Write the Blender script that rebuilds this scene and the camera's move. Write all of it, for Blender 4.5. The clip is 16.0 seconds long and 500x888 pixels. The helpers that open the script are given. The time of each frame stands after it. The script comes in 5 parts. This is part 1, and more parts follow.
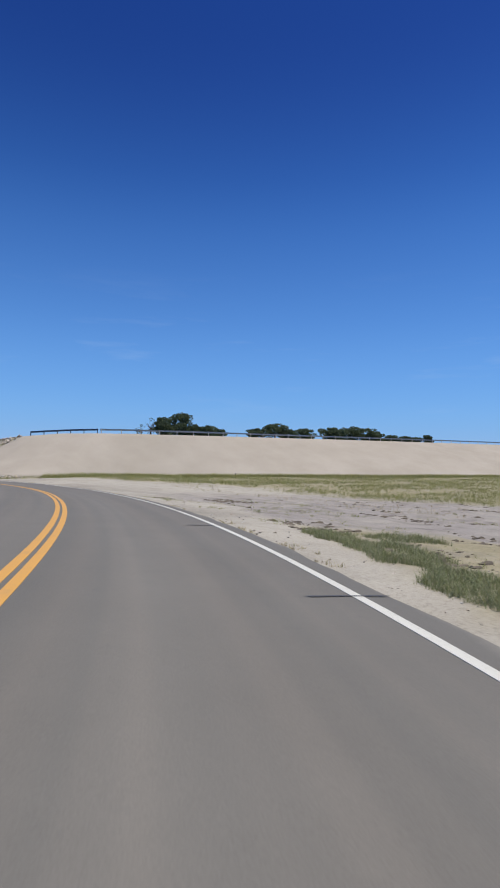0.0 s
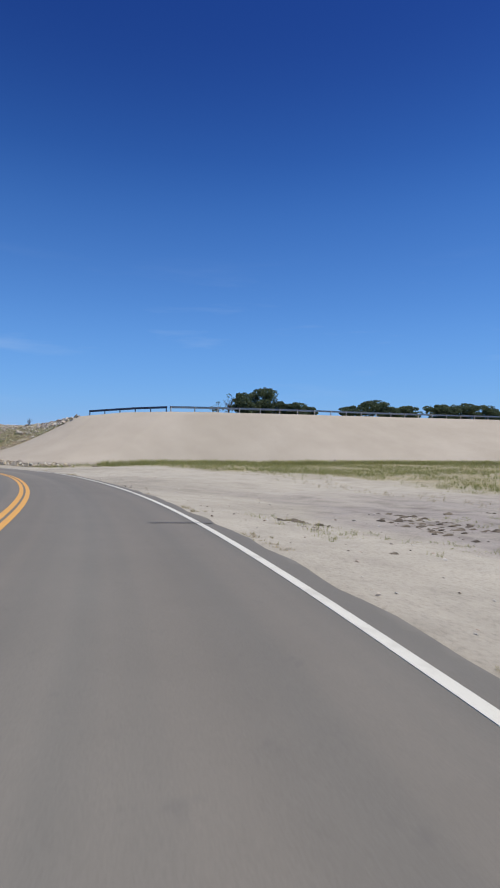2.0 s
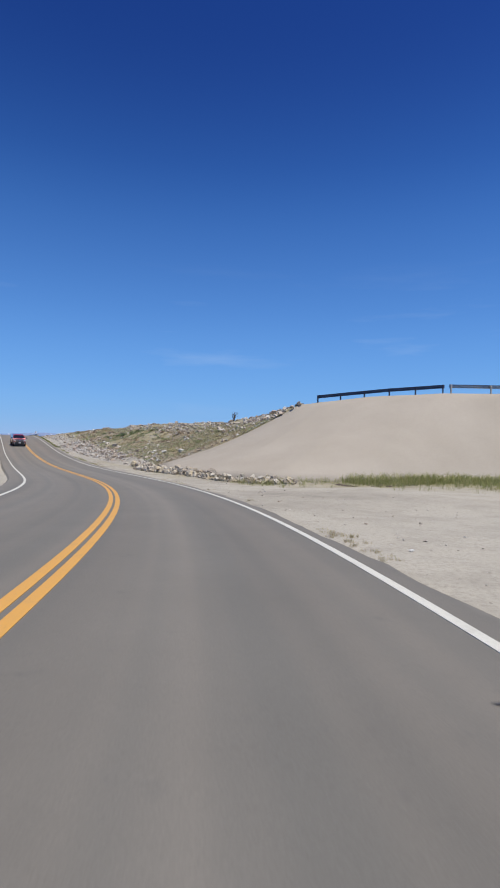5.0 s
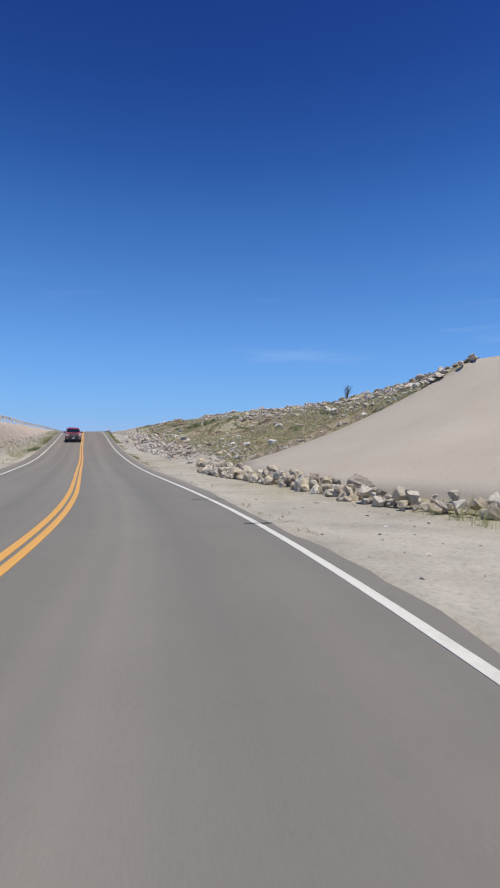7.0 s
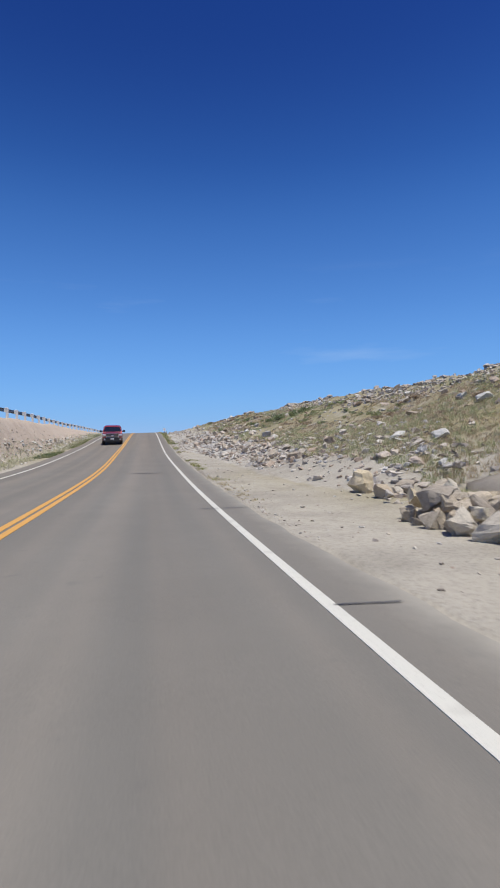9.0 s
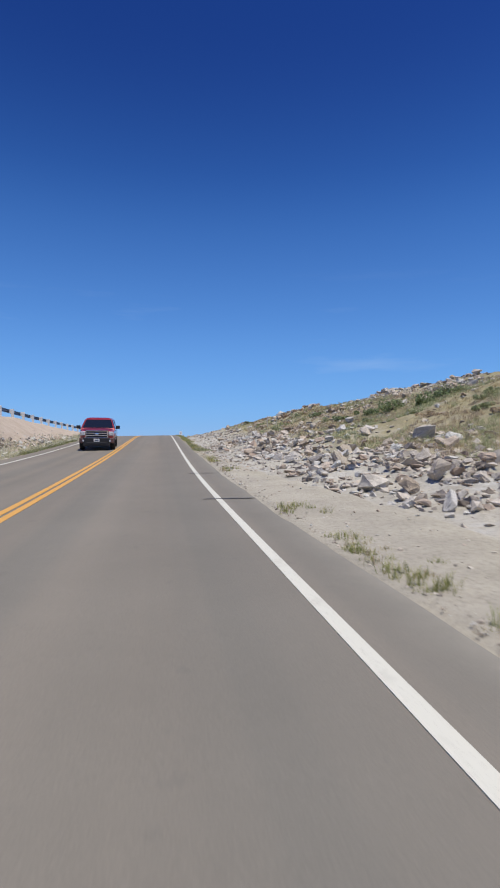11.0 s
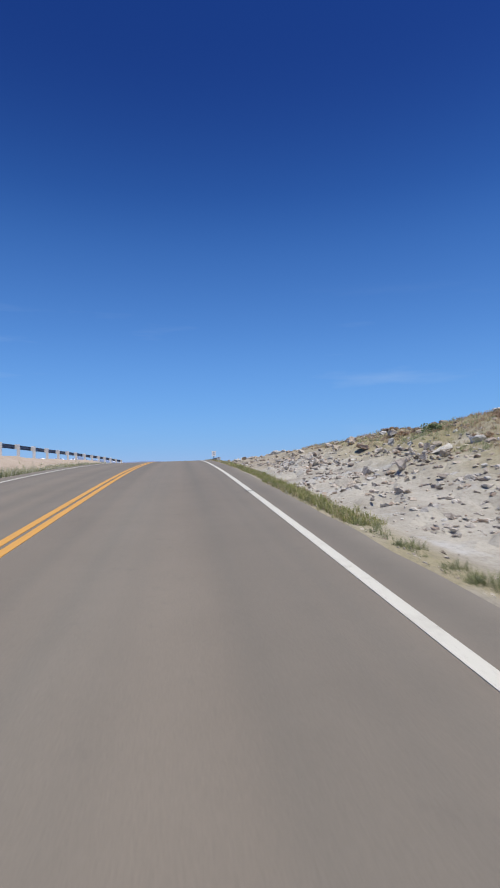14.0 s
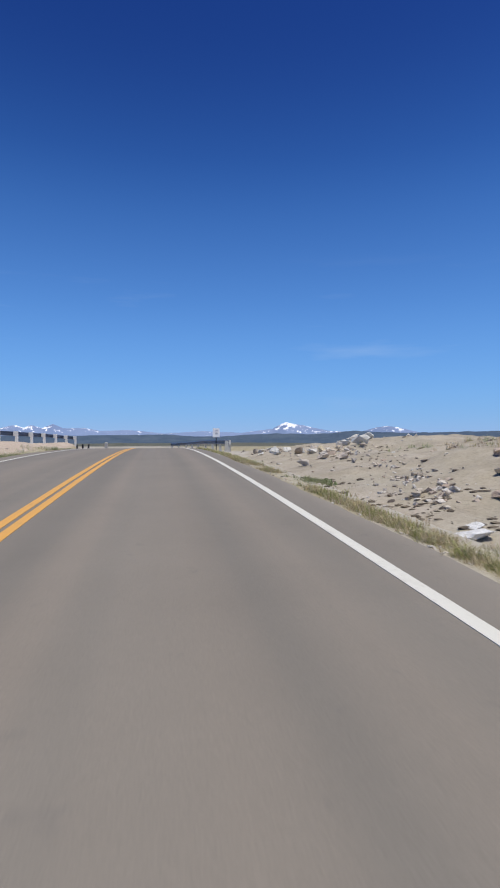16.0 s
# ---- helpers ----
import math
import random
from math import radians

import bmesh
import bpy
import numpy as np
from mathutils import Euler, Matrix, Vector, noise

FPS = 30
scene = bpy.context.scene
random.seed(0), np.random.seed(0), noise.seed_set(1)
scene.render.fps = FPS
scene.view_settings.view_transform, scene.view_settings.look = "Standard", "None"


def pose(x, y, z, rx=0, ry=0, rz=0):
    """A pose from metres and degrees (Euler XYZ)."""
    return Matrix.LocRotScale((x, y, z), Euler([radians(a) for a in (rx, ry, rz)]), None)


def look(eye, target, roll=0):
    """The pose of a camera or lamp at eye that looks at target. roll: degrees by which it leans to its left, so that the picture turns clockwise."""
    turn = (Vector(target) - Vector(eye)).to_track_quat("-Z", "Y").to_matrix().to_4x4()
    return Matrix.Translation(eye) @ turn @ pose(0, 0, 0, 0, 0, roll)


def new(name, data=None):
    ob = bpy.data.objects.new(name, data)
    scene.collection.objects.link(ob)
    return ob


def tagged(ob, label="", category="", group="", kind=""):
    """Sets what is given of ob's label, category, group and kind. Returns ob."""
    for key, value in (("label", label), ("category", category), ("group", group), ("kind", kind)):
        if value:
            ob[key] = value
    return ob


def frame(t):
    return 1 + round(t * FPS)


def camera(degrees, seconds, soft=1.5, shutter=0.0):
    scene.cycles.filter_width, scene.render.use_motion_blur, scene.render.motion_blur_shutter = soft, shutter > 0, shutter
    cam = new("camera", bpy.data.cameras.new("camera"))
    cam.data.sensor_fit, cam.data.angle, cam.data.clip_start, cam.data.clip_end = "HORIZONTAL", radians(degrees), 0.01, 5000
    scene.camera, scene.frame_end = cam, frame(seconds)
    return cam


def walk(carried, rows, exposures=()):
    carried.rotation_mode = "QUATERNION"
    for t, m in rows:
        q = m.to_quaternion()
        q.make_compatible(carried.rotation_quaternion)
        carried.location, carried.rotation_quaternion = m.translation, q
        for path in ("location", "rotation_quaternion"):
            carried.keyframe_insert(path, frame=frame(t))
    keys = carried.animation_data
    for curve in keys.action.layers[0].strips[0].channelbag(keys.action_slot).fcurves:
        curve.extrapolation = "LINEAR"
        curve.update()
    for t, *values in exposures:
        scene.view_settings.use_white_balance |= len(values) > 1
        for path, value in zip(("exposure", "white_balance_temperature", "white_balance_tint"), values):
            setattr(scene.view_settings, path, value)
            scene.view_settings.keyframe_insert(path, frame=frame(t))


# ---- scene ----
cam = camera(49.5, 16.0, 1.9, 0.12)
PATH = [
    (0, (-1.655, 1.577, 1.332), (14.398, 13.496, 1.797), 0.99),
    (0.5, (1.439, 4.918, 1.220), (17.404, 16.963, 1.024), 1.06),
    (1, (4.474, 8.470, 1.089), (20.022, 21.046, 0.757), 0.88),
    (1.5, (7.505, 12.192, 0.943), (22.524, 25.393, 0.562), 0.84),
    (2, (10.400, 16.175, 0.791), (24.790, 30.065, 0.693), 0.65),
    (2.5, (13.181, 20.359, 0.635), (26.732, 35.067, 0.815), 0.71),
    (3, (15.754, 24.767, 0.477), (28.512, 40.164, 0.888), 1.31),
    (3.5, (18.096, 29.326, 0.319), (29.923, 45.452, 0.624), 2.00),
    (4, (20.087, 34.021, 0.172), (30.962, 50.801, 0.584), 2.03),
    (4.5, (21.851, 38.781, 0.028), (31.623, 56.231, 0.047), 2.71),
    (5, (23.472, 43.547, -0.113), (31.858, 61.704, 0.008), 1.41),
    (5.2, (24.142, 45.436, -0.170), (32.155, 63.760, -0.027), 1.01),
    (5.7, (25.773, 50.179, -0.311), (33.246, 68.730, -0.231), 0.79),
    (6.2, (27.194, 55.015, -0.452), (33.998, 73.822, -0.435), 0.57),
    (6.7, (28.390, 59.992, -0.598), (34.451, 79.051, -0.643), 0.36),
    (7.3, (29.494, 66.161, -0.757), (34.576, 85.504, -0.878), 0.10),
    (7.5, (29.744, 68.270, -0.806), (34.524, 87.690, -0.977), -0.63),
    (8, (30.183, 73.647, -0.917), (34.153, 93.249, -0.953), -0.29),
    (8.5, (30.489, 79.155, -1.001), (34.441, 98.761, -0.962), 0.35),
    (9, (30.600, 84.781, -1.063), (34.065, 104.478, -1.049), -0.89),
    (9.2, (30.590, 87.057, -1.084), (33.897, 106.779, -1.434), -0.24),
    (9.7, (30.560, 92.801, -1.122), (33.802, 112.536, -1.295), -0.17),
    (10.2, (30.545, 98.610, -1.122), (33.741, 118.353, -1.117), -0.11),
    (10.75, (30.537, 105.075, -1.068), (33.617, 124.836, -0.867), -0.04),
    (11.3, (30.508, 111.619, -0.937), (33.350, 131.412, -0.541), 0.03),
    (11.5, (30.481, 114.021, -0.870), (33.253, 133.824, -0.466), -1.03),
    (12, (30.281, 120.082, -0.657), (32.757, 139.910, 0.305), -0.35),
    (12.5, (30.144, 126.223, -0.386), (32.635, 146.051, 0.423), 0.05),
    (13, (29.966, 132.429, -0.066), (32.379, 152.271, 0.616), -0.03),
    (13.5, (29.792, 138.680, 0.289), (32.208, 158.517, 1.110), -0.85),
    (14, (29.635, 144.969, 0.672), (31.941, 164.814, 1.600), -1.03),
    (14.5, (29.453, 151.279, 1.060), (31.902, 171.112, 1.873), 0.61),
    (15, (29.273, 157.598, 1.437), (31.772, 177.433, 2.018), -0.17),
    (15.5, (29.130, 163.925, 1.789), (31.407, 183.785, 2.420), -0.38),
    (16, (28.994, 170.255, 2.084), (32.112, 190.010, 1.936), -0.10),
]
walk(cam, [(t, look(eye, target, roll)) for t, eye, target, roll in PATH], [(0.0, 0.0), (2.5, 0.0), (5.0, 0.02), (8.0, 0.08), (12.5, 0.03), (16.0, 0.02)])

# ---- sky and sun ----
SUN_TO = Vector((0.17, -0.22, 0.96)).normalized()
world = bpy.data.worlds.new("daylight")
scene.world = world
world.use_nodes = True
wn, wl = world.node_tree.nodes, world.node_tree.links
sky = wn.new("ShaderNodeTexSky")
sky.sky_type = "NISHITA"
sky.sun_disc = False
sky.sun_elevation = math.asin(SUN_TO.z)
sky.sun_rotation = math.atan2(SUN_TO.x, SUN_TO.y)
sky.altitude, sky.air_density, sky.dust_density, sky.ozone_density = 1500, 1.0, 0.0, 3.0
# thin dry air: deep blue overhead, pale at the horizon
split, join = wn.new("ShaderNodeSeparateColor"), wn.new("ShaderNodeCombineColor")
wl.new(sky.outputs[0], split.inputs[0])
for i, (gain, power, level) in enumerate(((0.11, 1.9, 1.42), (0.11, 1.5, 1.17), (0.11, 1.3, 1.38))):
    a, b, c = (wn.new("ShaderNodeMath") for _ in range(3))
    a.operation, b.operation, c.operation = "MULTIPLY", "POWER", "MULTIPLY"
    a.inputs[1].default_value, b.inputs[1].default_value, c.inputs[1].default_value = gain, power, level
    wl.new(split.outputs[i], a.inputs[0])
    wl.new(a.outputs[0], b.inputs[0])
    wl.new(b.outputs[0], c.inputs[0])
    wl.new(c.outputs[0], join.inputs[i])
# a few faint wisps of high cloud low over the horizon
way, flat, wisp, band, fade, veil = (wn.new("ShaderNode" + k) for k in ("TexCoord", "Mapping", "TexNoise", "ValToRGB", "ValToRGB", "Mix"))
flat.inputs["Scale"].default_value = (2.2, 2.2, 17.0)
flat.inputs["Location"].default_value = (0.4, 1.3, 0.2)
wisp.inputs["Scale"].default_value, wisp.inputs["Detail"].default_value, wisp.inputs["Roughness"].default_value = 1.6, 6, 0.55
wl.new(way.outputs["Generated"], flat.inputs["Vector"])
wl.new(flat.outputs[0], wisp.inputs["Vector"])
band.color_ramp.elements[0].position, band.color_ramp.elements[1].position = 0.56, 0.78
band.color_ramp.elements[1].color = (0.21, 0.21, 0.21, 1)
wl.new(wisp.outputs["Fac"], band.inputs[0])
height, both = wn.new("ShaderNodeSeparateXYZ"), wn.new("ShaderNodeMath")
wl.new(way.outputs["Generated"], height.inputs[0])
fade.color_ramp.elements[0].position, fade.color_ramp.elements[1].position = 0.16, 0.32
fade.color_ramp.elements[0].color, fade.color_ramp.elements[1].color = (1, 1, 1, 1), (0, 0, 0, 1)
wl.new(height.outputs["Z"], fade.inputs[0])
both.operation = "MULTIPLY"
wl.new(band.outputs[0], both.inputs[0])
wl.new(fade.outputs[0], both.inputs[1])
veil.data_type = "RGBA"
wl.new(both.outputs[0], veil.inputs[0])
wl.new(join.outputs[0], veil.inputs[6])
veil.inputs[7].default_value = (0.75, 0.82, 0.92, 1)
# pale blue haze where the sky meets the land
low, haze = wn.new("ShaderNodeValToRGB"), wn.new("ShaderNodeMix")
low.color_ramp.interpolation = "B_SPLINE"
low.color_ramp.elements[0].position, low.color_ramp.elements[1].position = 0.0, 0.46
low.color_ramp.elements[0].color, low.color_ramp.elements[1].color = (0.85, 0.85, 0.85, 1), (0, 0, 0, 1)
low.color_ramp.elements.new(0.08).color = (0.74, 0.74, 0.74, 1)
low.color_ramp.elements.new(0.24).color = (0.3, 0.3, 0.3, 1)
wl.new(height.outputs["Z"], low.inputs[0])
haze.data_type = "RGBA"
wl.new(low.outputs[0], haze.inputs[0])
wl.new(veil.outputs[2], haze.inputs[6])
haze.inputs[7].default_value = (0.165, 0.38, 0.755, 1)
# darker towards the zenith
deep, dusk = wn.new("ShaderNodeValToRGB"), wn.new("ShaderNodeMix")
deep.color_ramp.elements[0].position, deep.color_ramp.elements[1].position = 0.36, 0.64
deep.color_ramp.elements[0].color, deep.color_ramp.elements[1].color = (1, 1, 1, 1), (0.66, 0.6, 0.76, 1)
deep.color_ramp.interpolation = "EASE"
wl.new(height.outputs["Z"], deep.inputs[0])
dusk.data_type, dusk.blend_type = "RGBA", "MULTIPLY"
dusk.inputs[0].default_value = 1.0
wl.new(haze.outputs[2], dusk.inputs[6])
wl.new(deep.outputs[0], dusk.inputs[7])
wl.new(dusk.outputs[2], wn["Background"].inputs[0])
wn["Background"].inputs[1].default_value = 1.0
sun = new("sun", bpy.data.lights.new("sun", "SUN"))
sun.data.energy, sun.data.angle, sun.data.color = 4.2, radians(0.53), (1.0, 0.957, 0.87)
sun.matrix_world = look(SUN_TO * 100, (0, 0, 0))


# ---- materials ----
class Mat:
    """A small wrapper round a Principled material's node tree."""

    def __init__(self, name, rough=0.8, metal=0.0, spec=0.4):
        self.m = bpy.data.materials.new(name)
        self.m.use_nodes = True
        self.n, self.l = self.m.node_tree.nodes, self.m.node_tree.links
        self.b = self.n["Principled BSDF"]
        self.b.inputs["Roughness"].default_value = rough
        self.b.inputs["Metallic"].default_value = metal
        self.b.inputs["Specular IOR Level"].default_value = spec

    def coords(self, kind="Object", scale=(1, 1, 1)):
        t, mp = self.n.new("ShaderNodeTexCoord"), self.n.new("ShaderNodeMapping")
        mp.inputs["Scale"].default_value = scale
        self.l.new(t.outputs[kind], mp.inputs["Vector"])
        return mp.outputs[0]

    def noise(self, scale, detail=4, rough=0.6, vec=None, kind="Object", stretch=(1, 1, 1)):
        t = self.n.new("ShaderNodeTexNoise")
        t.inputs["Scale"].default_value, t.inputs["Detail"].default_value, t.inputs["Roughness"].default_value = scale, detail, rough
        self.l.new(vec or self.coords(kind, stretch), t.inputs["Vector"])
        return t.outputs["Fac"]

    def ramp(self, fac, *stops):
        r = self.n.new("ShaderNodeValToRGB")
        e = r.color_ramp.elements
        while len(e) < len(stops):
            e.new(0.5)
        for el, (pos, col) in zip(e, stops):
            el.position, el.color = pos, (*col, 1) if len(col) == 3 else (col[0],) * 3 + (1,)
        self.l.new(fac, r.inputs[0])
        return r.outputs[0]

    def mix(self, fac, a, b, mode="MIX"):
        x = self.n.new("ShaderNodeMix")
        x.data_type, x.blend_type = "RGBA", mode
        for sock, val in ((x.inputs[0], fac), (x.inputs[6], a), (x.inputs[7], b)):
            if isinstance(val, bpy.types.NodeSocket):
                self.l.new(val, sock)
            elif isinstance(val, (int, float)):
                sock.default_value = val
            else:
                sock.default_value = (*val, 1)
        return x.outputs[2]

    def attr(self, name):
        a = self.n.new("ShaderNodeAttribute")
        a.attribute_name = name
        return a.outputs["Fac"]

    def random(self):
        return self.n.new("ShaderNodeObjectInfo").outputs["Random"]

    def island(self):
        return self.n.new("ShaderNodeNewGeometry").outputs["Random Per Island"]

    def colour(self, c):
        if isinstance(c, bpy.types.NodeSocket):
            self.l.new(c, self.b.inputs["Base Color"])
        else:
            self.b.inputs["Base Color"].default_value = (*c, 1)
        return self

    def bump(self, fac, strength=0.4, distance=0.02):
        b = self.n.new("ShaderNodeBump")
        b.inputs["Strength"].default_value, b.inputs["Distance"].default_value = strength, distance
        self.l.new(fac, b.inputs["Height"])
        self.l.new(b.outputs[0], self.b.inputs["Normal"])
        return self


def asphalt():
    k = Mat("asphalt", 0.82, spec=0.3)
    wide = k.noise(1.0, 3, 0.6, kind="UV", stretch=(0.5, 0.035, 1))
    track = k.noise(1.0, 2, 0.5, kind="UV", stretch=(1.6, 0.012, 1))
    fine = k.noise(85, 2, 0.7)
    c = k.ramp(wide, (0.3, (0.178, 0.166, 0.143)), (0.7, (0.226, 0.209, 0.176)))
    c = k.mix(0.6, c, k.ramp(track, (0.36, (0.178, 0.169, 0.148)), (0.64, (0.236, 0.212, 0.178))))
    c = k.mix(0.3, c, k.ramp(fine, (0.35, (0.55,)), (0.65, (1.05,))), "MULTIPLY")
    spots = k.noise(3.1, 5, 0.7)
    c = k.mix(k.ramp(spots, (0.62, (0.0,)), (0.7, (0.35,))), c, (0.14, 0.132, 0.12))
    # faint mottling and drips of oil down the middle of the lane
    c = k.mix(0.35, c, k.ramp(k.noise(0.55, 5, 0.7), (0.3, (0.82,)), (0.7, (1.08,))), "MULTIPLY")
    # the later stretch was laid with a browner stone
    across = k.n.new("ShaderNodeSeparateXYZ")
    k.l.new(k.coords("UV"), across.inputs[0])
    later = k.n.new("ShaderNodeMapRange")
    k.l.new(across.outputs["Y"], later.inputs[0])
    later.inputs[1].default_value, later.inputs[2].default_value, later.inputs[4].default_value = 100, 150, 0.55
    c = k.mix(later.outputs[0], c, k.mix(1.0, c, (1.05, 0.97, 0.9), "MULTIPLY"))
    early = k.n.new("ShaderNodeMapRange")
    k.l.new(across.outputs["Y"], early.inputs[0])
    early.inputs[1].default_value, early.inputs[2].default_value, early.inputs[3].default_value, early.inputs[4].default_value = 45, 92, 1.0, 0.0
    c = k.mix(early.outputs[0], c, k.mix(1.0, c, (0.84, 0.845, 0.85), "MULTIPLY"))
    # wheel tracks polished darker, and a paler strip between them, in both lanes
    lanes = k.n.new("ShaderNodeMapRange")
    wander = k.n.new("ShaderNodeMath")
    wander.operation = "MULTIPLY_ADD"
    k.l.new(k.noise(1.0, 3, 0.6, kind="UV", stretch=(0.9, 0.16, 1)), wander.inputs[0])
    wander.inputs[1].default_value = 0.7
    k.l.new(across.outputs["X"], wander.inputs[2])
    k.l.new(wander.outputs[0], lanes.inputs[0])
    lanes.inputs[1].default_value, lanes.inputs[2].default_value = -7.65, 0.35
    tracks = k.ramp(lanes.outputs[0], (0.04, (1.0,)), (0.13, (0.94,)), (0.26, (1.08,)), (0.38, (0.94,)), (0.5, (1.02,)), (0.61, (0.93,)), (0.72, (1.1,)), (0.84, (0.93,)), (0.94, (1.0,)))
    c = k.mix(0.8, c, tracks, "MULTIPLY")
    # blown sand on the paved shoulder
    reach = k.n.new("ShaderNodeMath")
    reach.operation = "MULTIPLY_ADD"
    k.l.new(k.noise(1.3, 5, 0.7), reach.inputs[0])
    reach.inputs[1].default_value = 0.45
    k.l.new(across.outputs["X"], reach.inputs[2])
    sandy = k.n.new("ShaderNodeMapRange")
    k.l.new(across.outputs["Y"], sandy.inputs[0])
    sandy.inputs[1].default_value, sandy.inputs[2].default_value, sandy.inputs[3].default_value, sandy.inputs[4].default_value = 104, 126, 1.0, 0.35
    cover = k.mix(1.0, k.ramp(reach.outputs[0], (0.56, (0.0,)), (0.8, (0.35,)), (1.02, (0.85,))), sandy.outputs[0], "MULTIPLY")
    c = k.mix(cover, c, (0.36, 0.332, 0.275))
    return k.colour(c).bump(fine, 0.12, 0.006).m


def line_paint(name, col, worn):
    k = Mat(name, 0.65)
    grit = k.noise(38, 3, 0.7)
    patch = k.noise(2.2, 4, 0.7)
    c = k.mix(k.ramp(grit, (0.3, (0.55,)), (0.42, (0.0,))), col, worn)
    c = k.mix(k.ramp(patch, (0.55, (0.0,)), (0.75, (0.45,))), c, worn)
    return k.colour(c).bump(grit, 0.2, 0.005).m


def dark_strip():
    k = Mat("crack_sealant", 0.6)
    return k.colour(k.ramp(k.noise(20, 3), (0.3, (0.05, 0.048, 0.046)), (0.7, (0.095, 0.09, 0.085)))).m


def dirt():
    """Sand and gravel, with greenish-brown soil where plants grow and grey rubble on the cut."""
    k = Mat("dirt", 0.95, spec=0.15)
    big, mid, fine = k.noise(0.09, 4), k.noise(0.8, 5, 0.65), k.noise(14, 4, 0.75)
    sand = k.ramp(big, (0.3, (0.325, 0.296, 0.245)), (0.55, (0.43, 0.395, 0.328)), (0.75, (0.395, 0.366, 0.308)))
    sand = k.mix(0.5, sand, k.ramp(mid, (0.3, (0.62,)), (0.55, (1.0,)), (0.8, (0.9,))), "MULTIPLY")
    soil = k.ramp(mid, (0.3, (0.25, 0.215, 0.13)), (0.5, (0.31, 0.275, 0.165)), (0.7, (0.37, 0.32, 0.22)))
    rub = k.ramp(mid, (0.3, (0.31, 0.285, 0.24)), (0.52, (0.42, 0.392, 0.335)), (0.75, (0.5, 0.472, 0.41)))
    blue = k.ramp(k.noise(0.45, 5, 0.65), (0.54, (0.0,)), (0.66, (0.6,)))
    rub = k.mix(blue, rub, (0.52, 0.53, 0.54))
    red = k.ramp(mid, (0.3, (0.4, 0.325, 0.255)), (0.7, (0.5, 0.415, 0.335)))
    c = k.mix(k.attr("rubble"), sand, rub)
    c = k.mix(k.attr("red"), c, red)
    churn = k.mix(1.0, k.attr("churned"), k.ramp(k.noise(0.35, 5, 0.7), (0.34, (0.35,)), (0.56, (1.0,))), "MULTIPLY")
    c = k.mix(churn, c, k.ramp(mid, (0.34, (0.2, 0.178, 0.158)), (0.5, (0.29, 0.262, 0.236)), (0.7, (0.33, 0.303, 0.272))))
    vg = k.mix(1.0, k.attr("veg"), k.ramp(k.noise(0.55, 5, 0.7), (0.32, (0.3,)), (0.52, (1.0,))), "MULTIPLY")
    c = k.mix(vg, c, soil)
    c = k.mix(0.6, c, k.ramp(fine, (0.3, (0.55,)), (0.5, (1.0,)), (0.72, (1.12,))), "MULTIPLY")
    far = k.ramp(k.noise(0.012, 5, 0.65), (0.35, (0.06, 0.07, 0.055)), (0.65, (0.15, 0.142, 0.105)))
    c = k.mix(k.attr("far"), c, far)
    both = k.mix(0.5, fine, mid)
    return k.colour(c).bump(both, 0.7, 0.06).m


def soil_cement():
    k = Mat("soil_cement", 0.93, spec=0.15)
    big, streak, fine = k.noise(0.12, 3), k.noise(0.5, 4, 0.6, stretch=(1, 1, 0.18)), k.noise(11, 4, 0.75)
    c = k.ramp(big, (0.32, (0.384, 0.338, 0.272)), (0.68, (0.438, 0.388, 0.32)))
    c = k.mix(0.1, c, k.ramp(streak, (0.3, (0.8,)), (0.65, (1.05,))), "MULTIPLY")
    c = k.mix(0.4, c, k.ramp(fine, (0.3, (0.7,)), (0.6, (1.05,))), "MULTIPLY")
    return k.colour(c).bump(fine, 0.4, 0.03).m


def rock(name, tones, by_island=False):
    k = Mat(name, 0.9, spec=0.25)
    pick = k.island() if by_island else k.random()
    n = len(tones)
    c = k.ramp(pick, *[(i / (n - 1) if n > 1 else 0, t) for i, t in enumerate(tones)])
    veins, fine = k.noise(2.6, 5, 0.7), k.noise(17, 4, 0.75)
    c = k.mix(0.65, c, k.ramp(veins, (0.3, (0.55,)), (0.5, (0.95,)), (0.72, (1.1,))), "MULTIPLY")
    c = k.mix(0.5, c, k.ramp(fine, (0.3, (0.6,)), (0.62, (1.05,))), "MULTIPLY")
    return k.colour(c).bump(k.mix(0.5, veins, fine), 0.8, 0.05).m


def leaves(name, tones):
    k = Mat(name, 0.75, spec=0.2)
    n = len(tones)
    c = k.ramp(k.island(), *[(i / (n - 1), t) for i, t in enumerate(tones)])
    k.colour(c)
    thin, both, out = k.n.new("ShaderNodeBsdfTranslucent"), k.n.new("ShaderNodeMixShader"), k.n["Material Output"]
    k.l.new(c, thin.inputs["Color"])
    both.inputs[0].default_value = 0.35
    k.l.new(k.b.outputs[0], both.inputs[1])
    k.l.new(thin.outputs[0], both.inputs[2])
    k.l.new(both.outputs[0], out.inputs["Surface"])
    return k.m


def plain(name, col, rough=0.6, metal=0.0, spec=0.4, grain=0.25, scale=6):
    k = Mat(name, rough, metal, spec)
    f = k.noise(scale, 4, 0.65)
    c = k.mix(grain, col, k.ramp(f, (0.3, (0.4,)), (0.65, (1.0,))), "MULTIPLY")
    return k.colour(c).bump(f, 0.08, 0.005).m


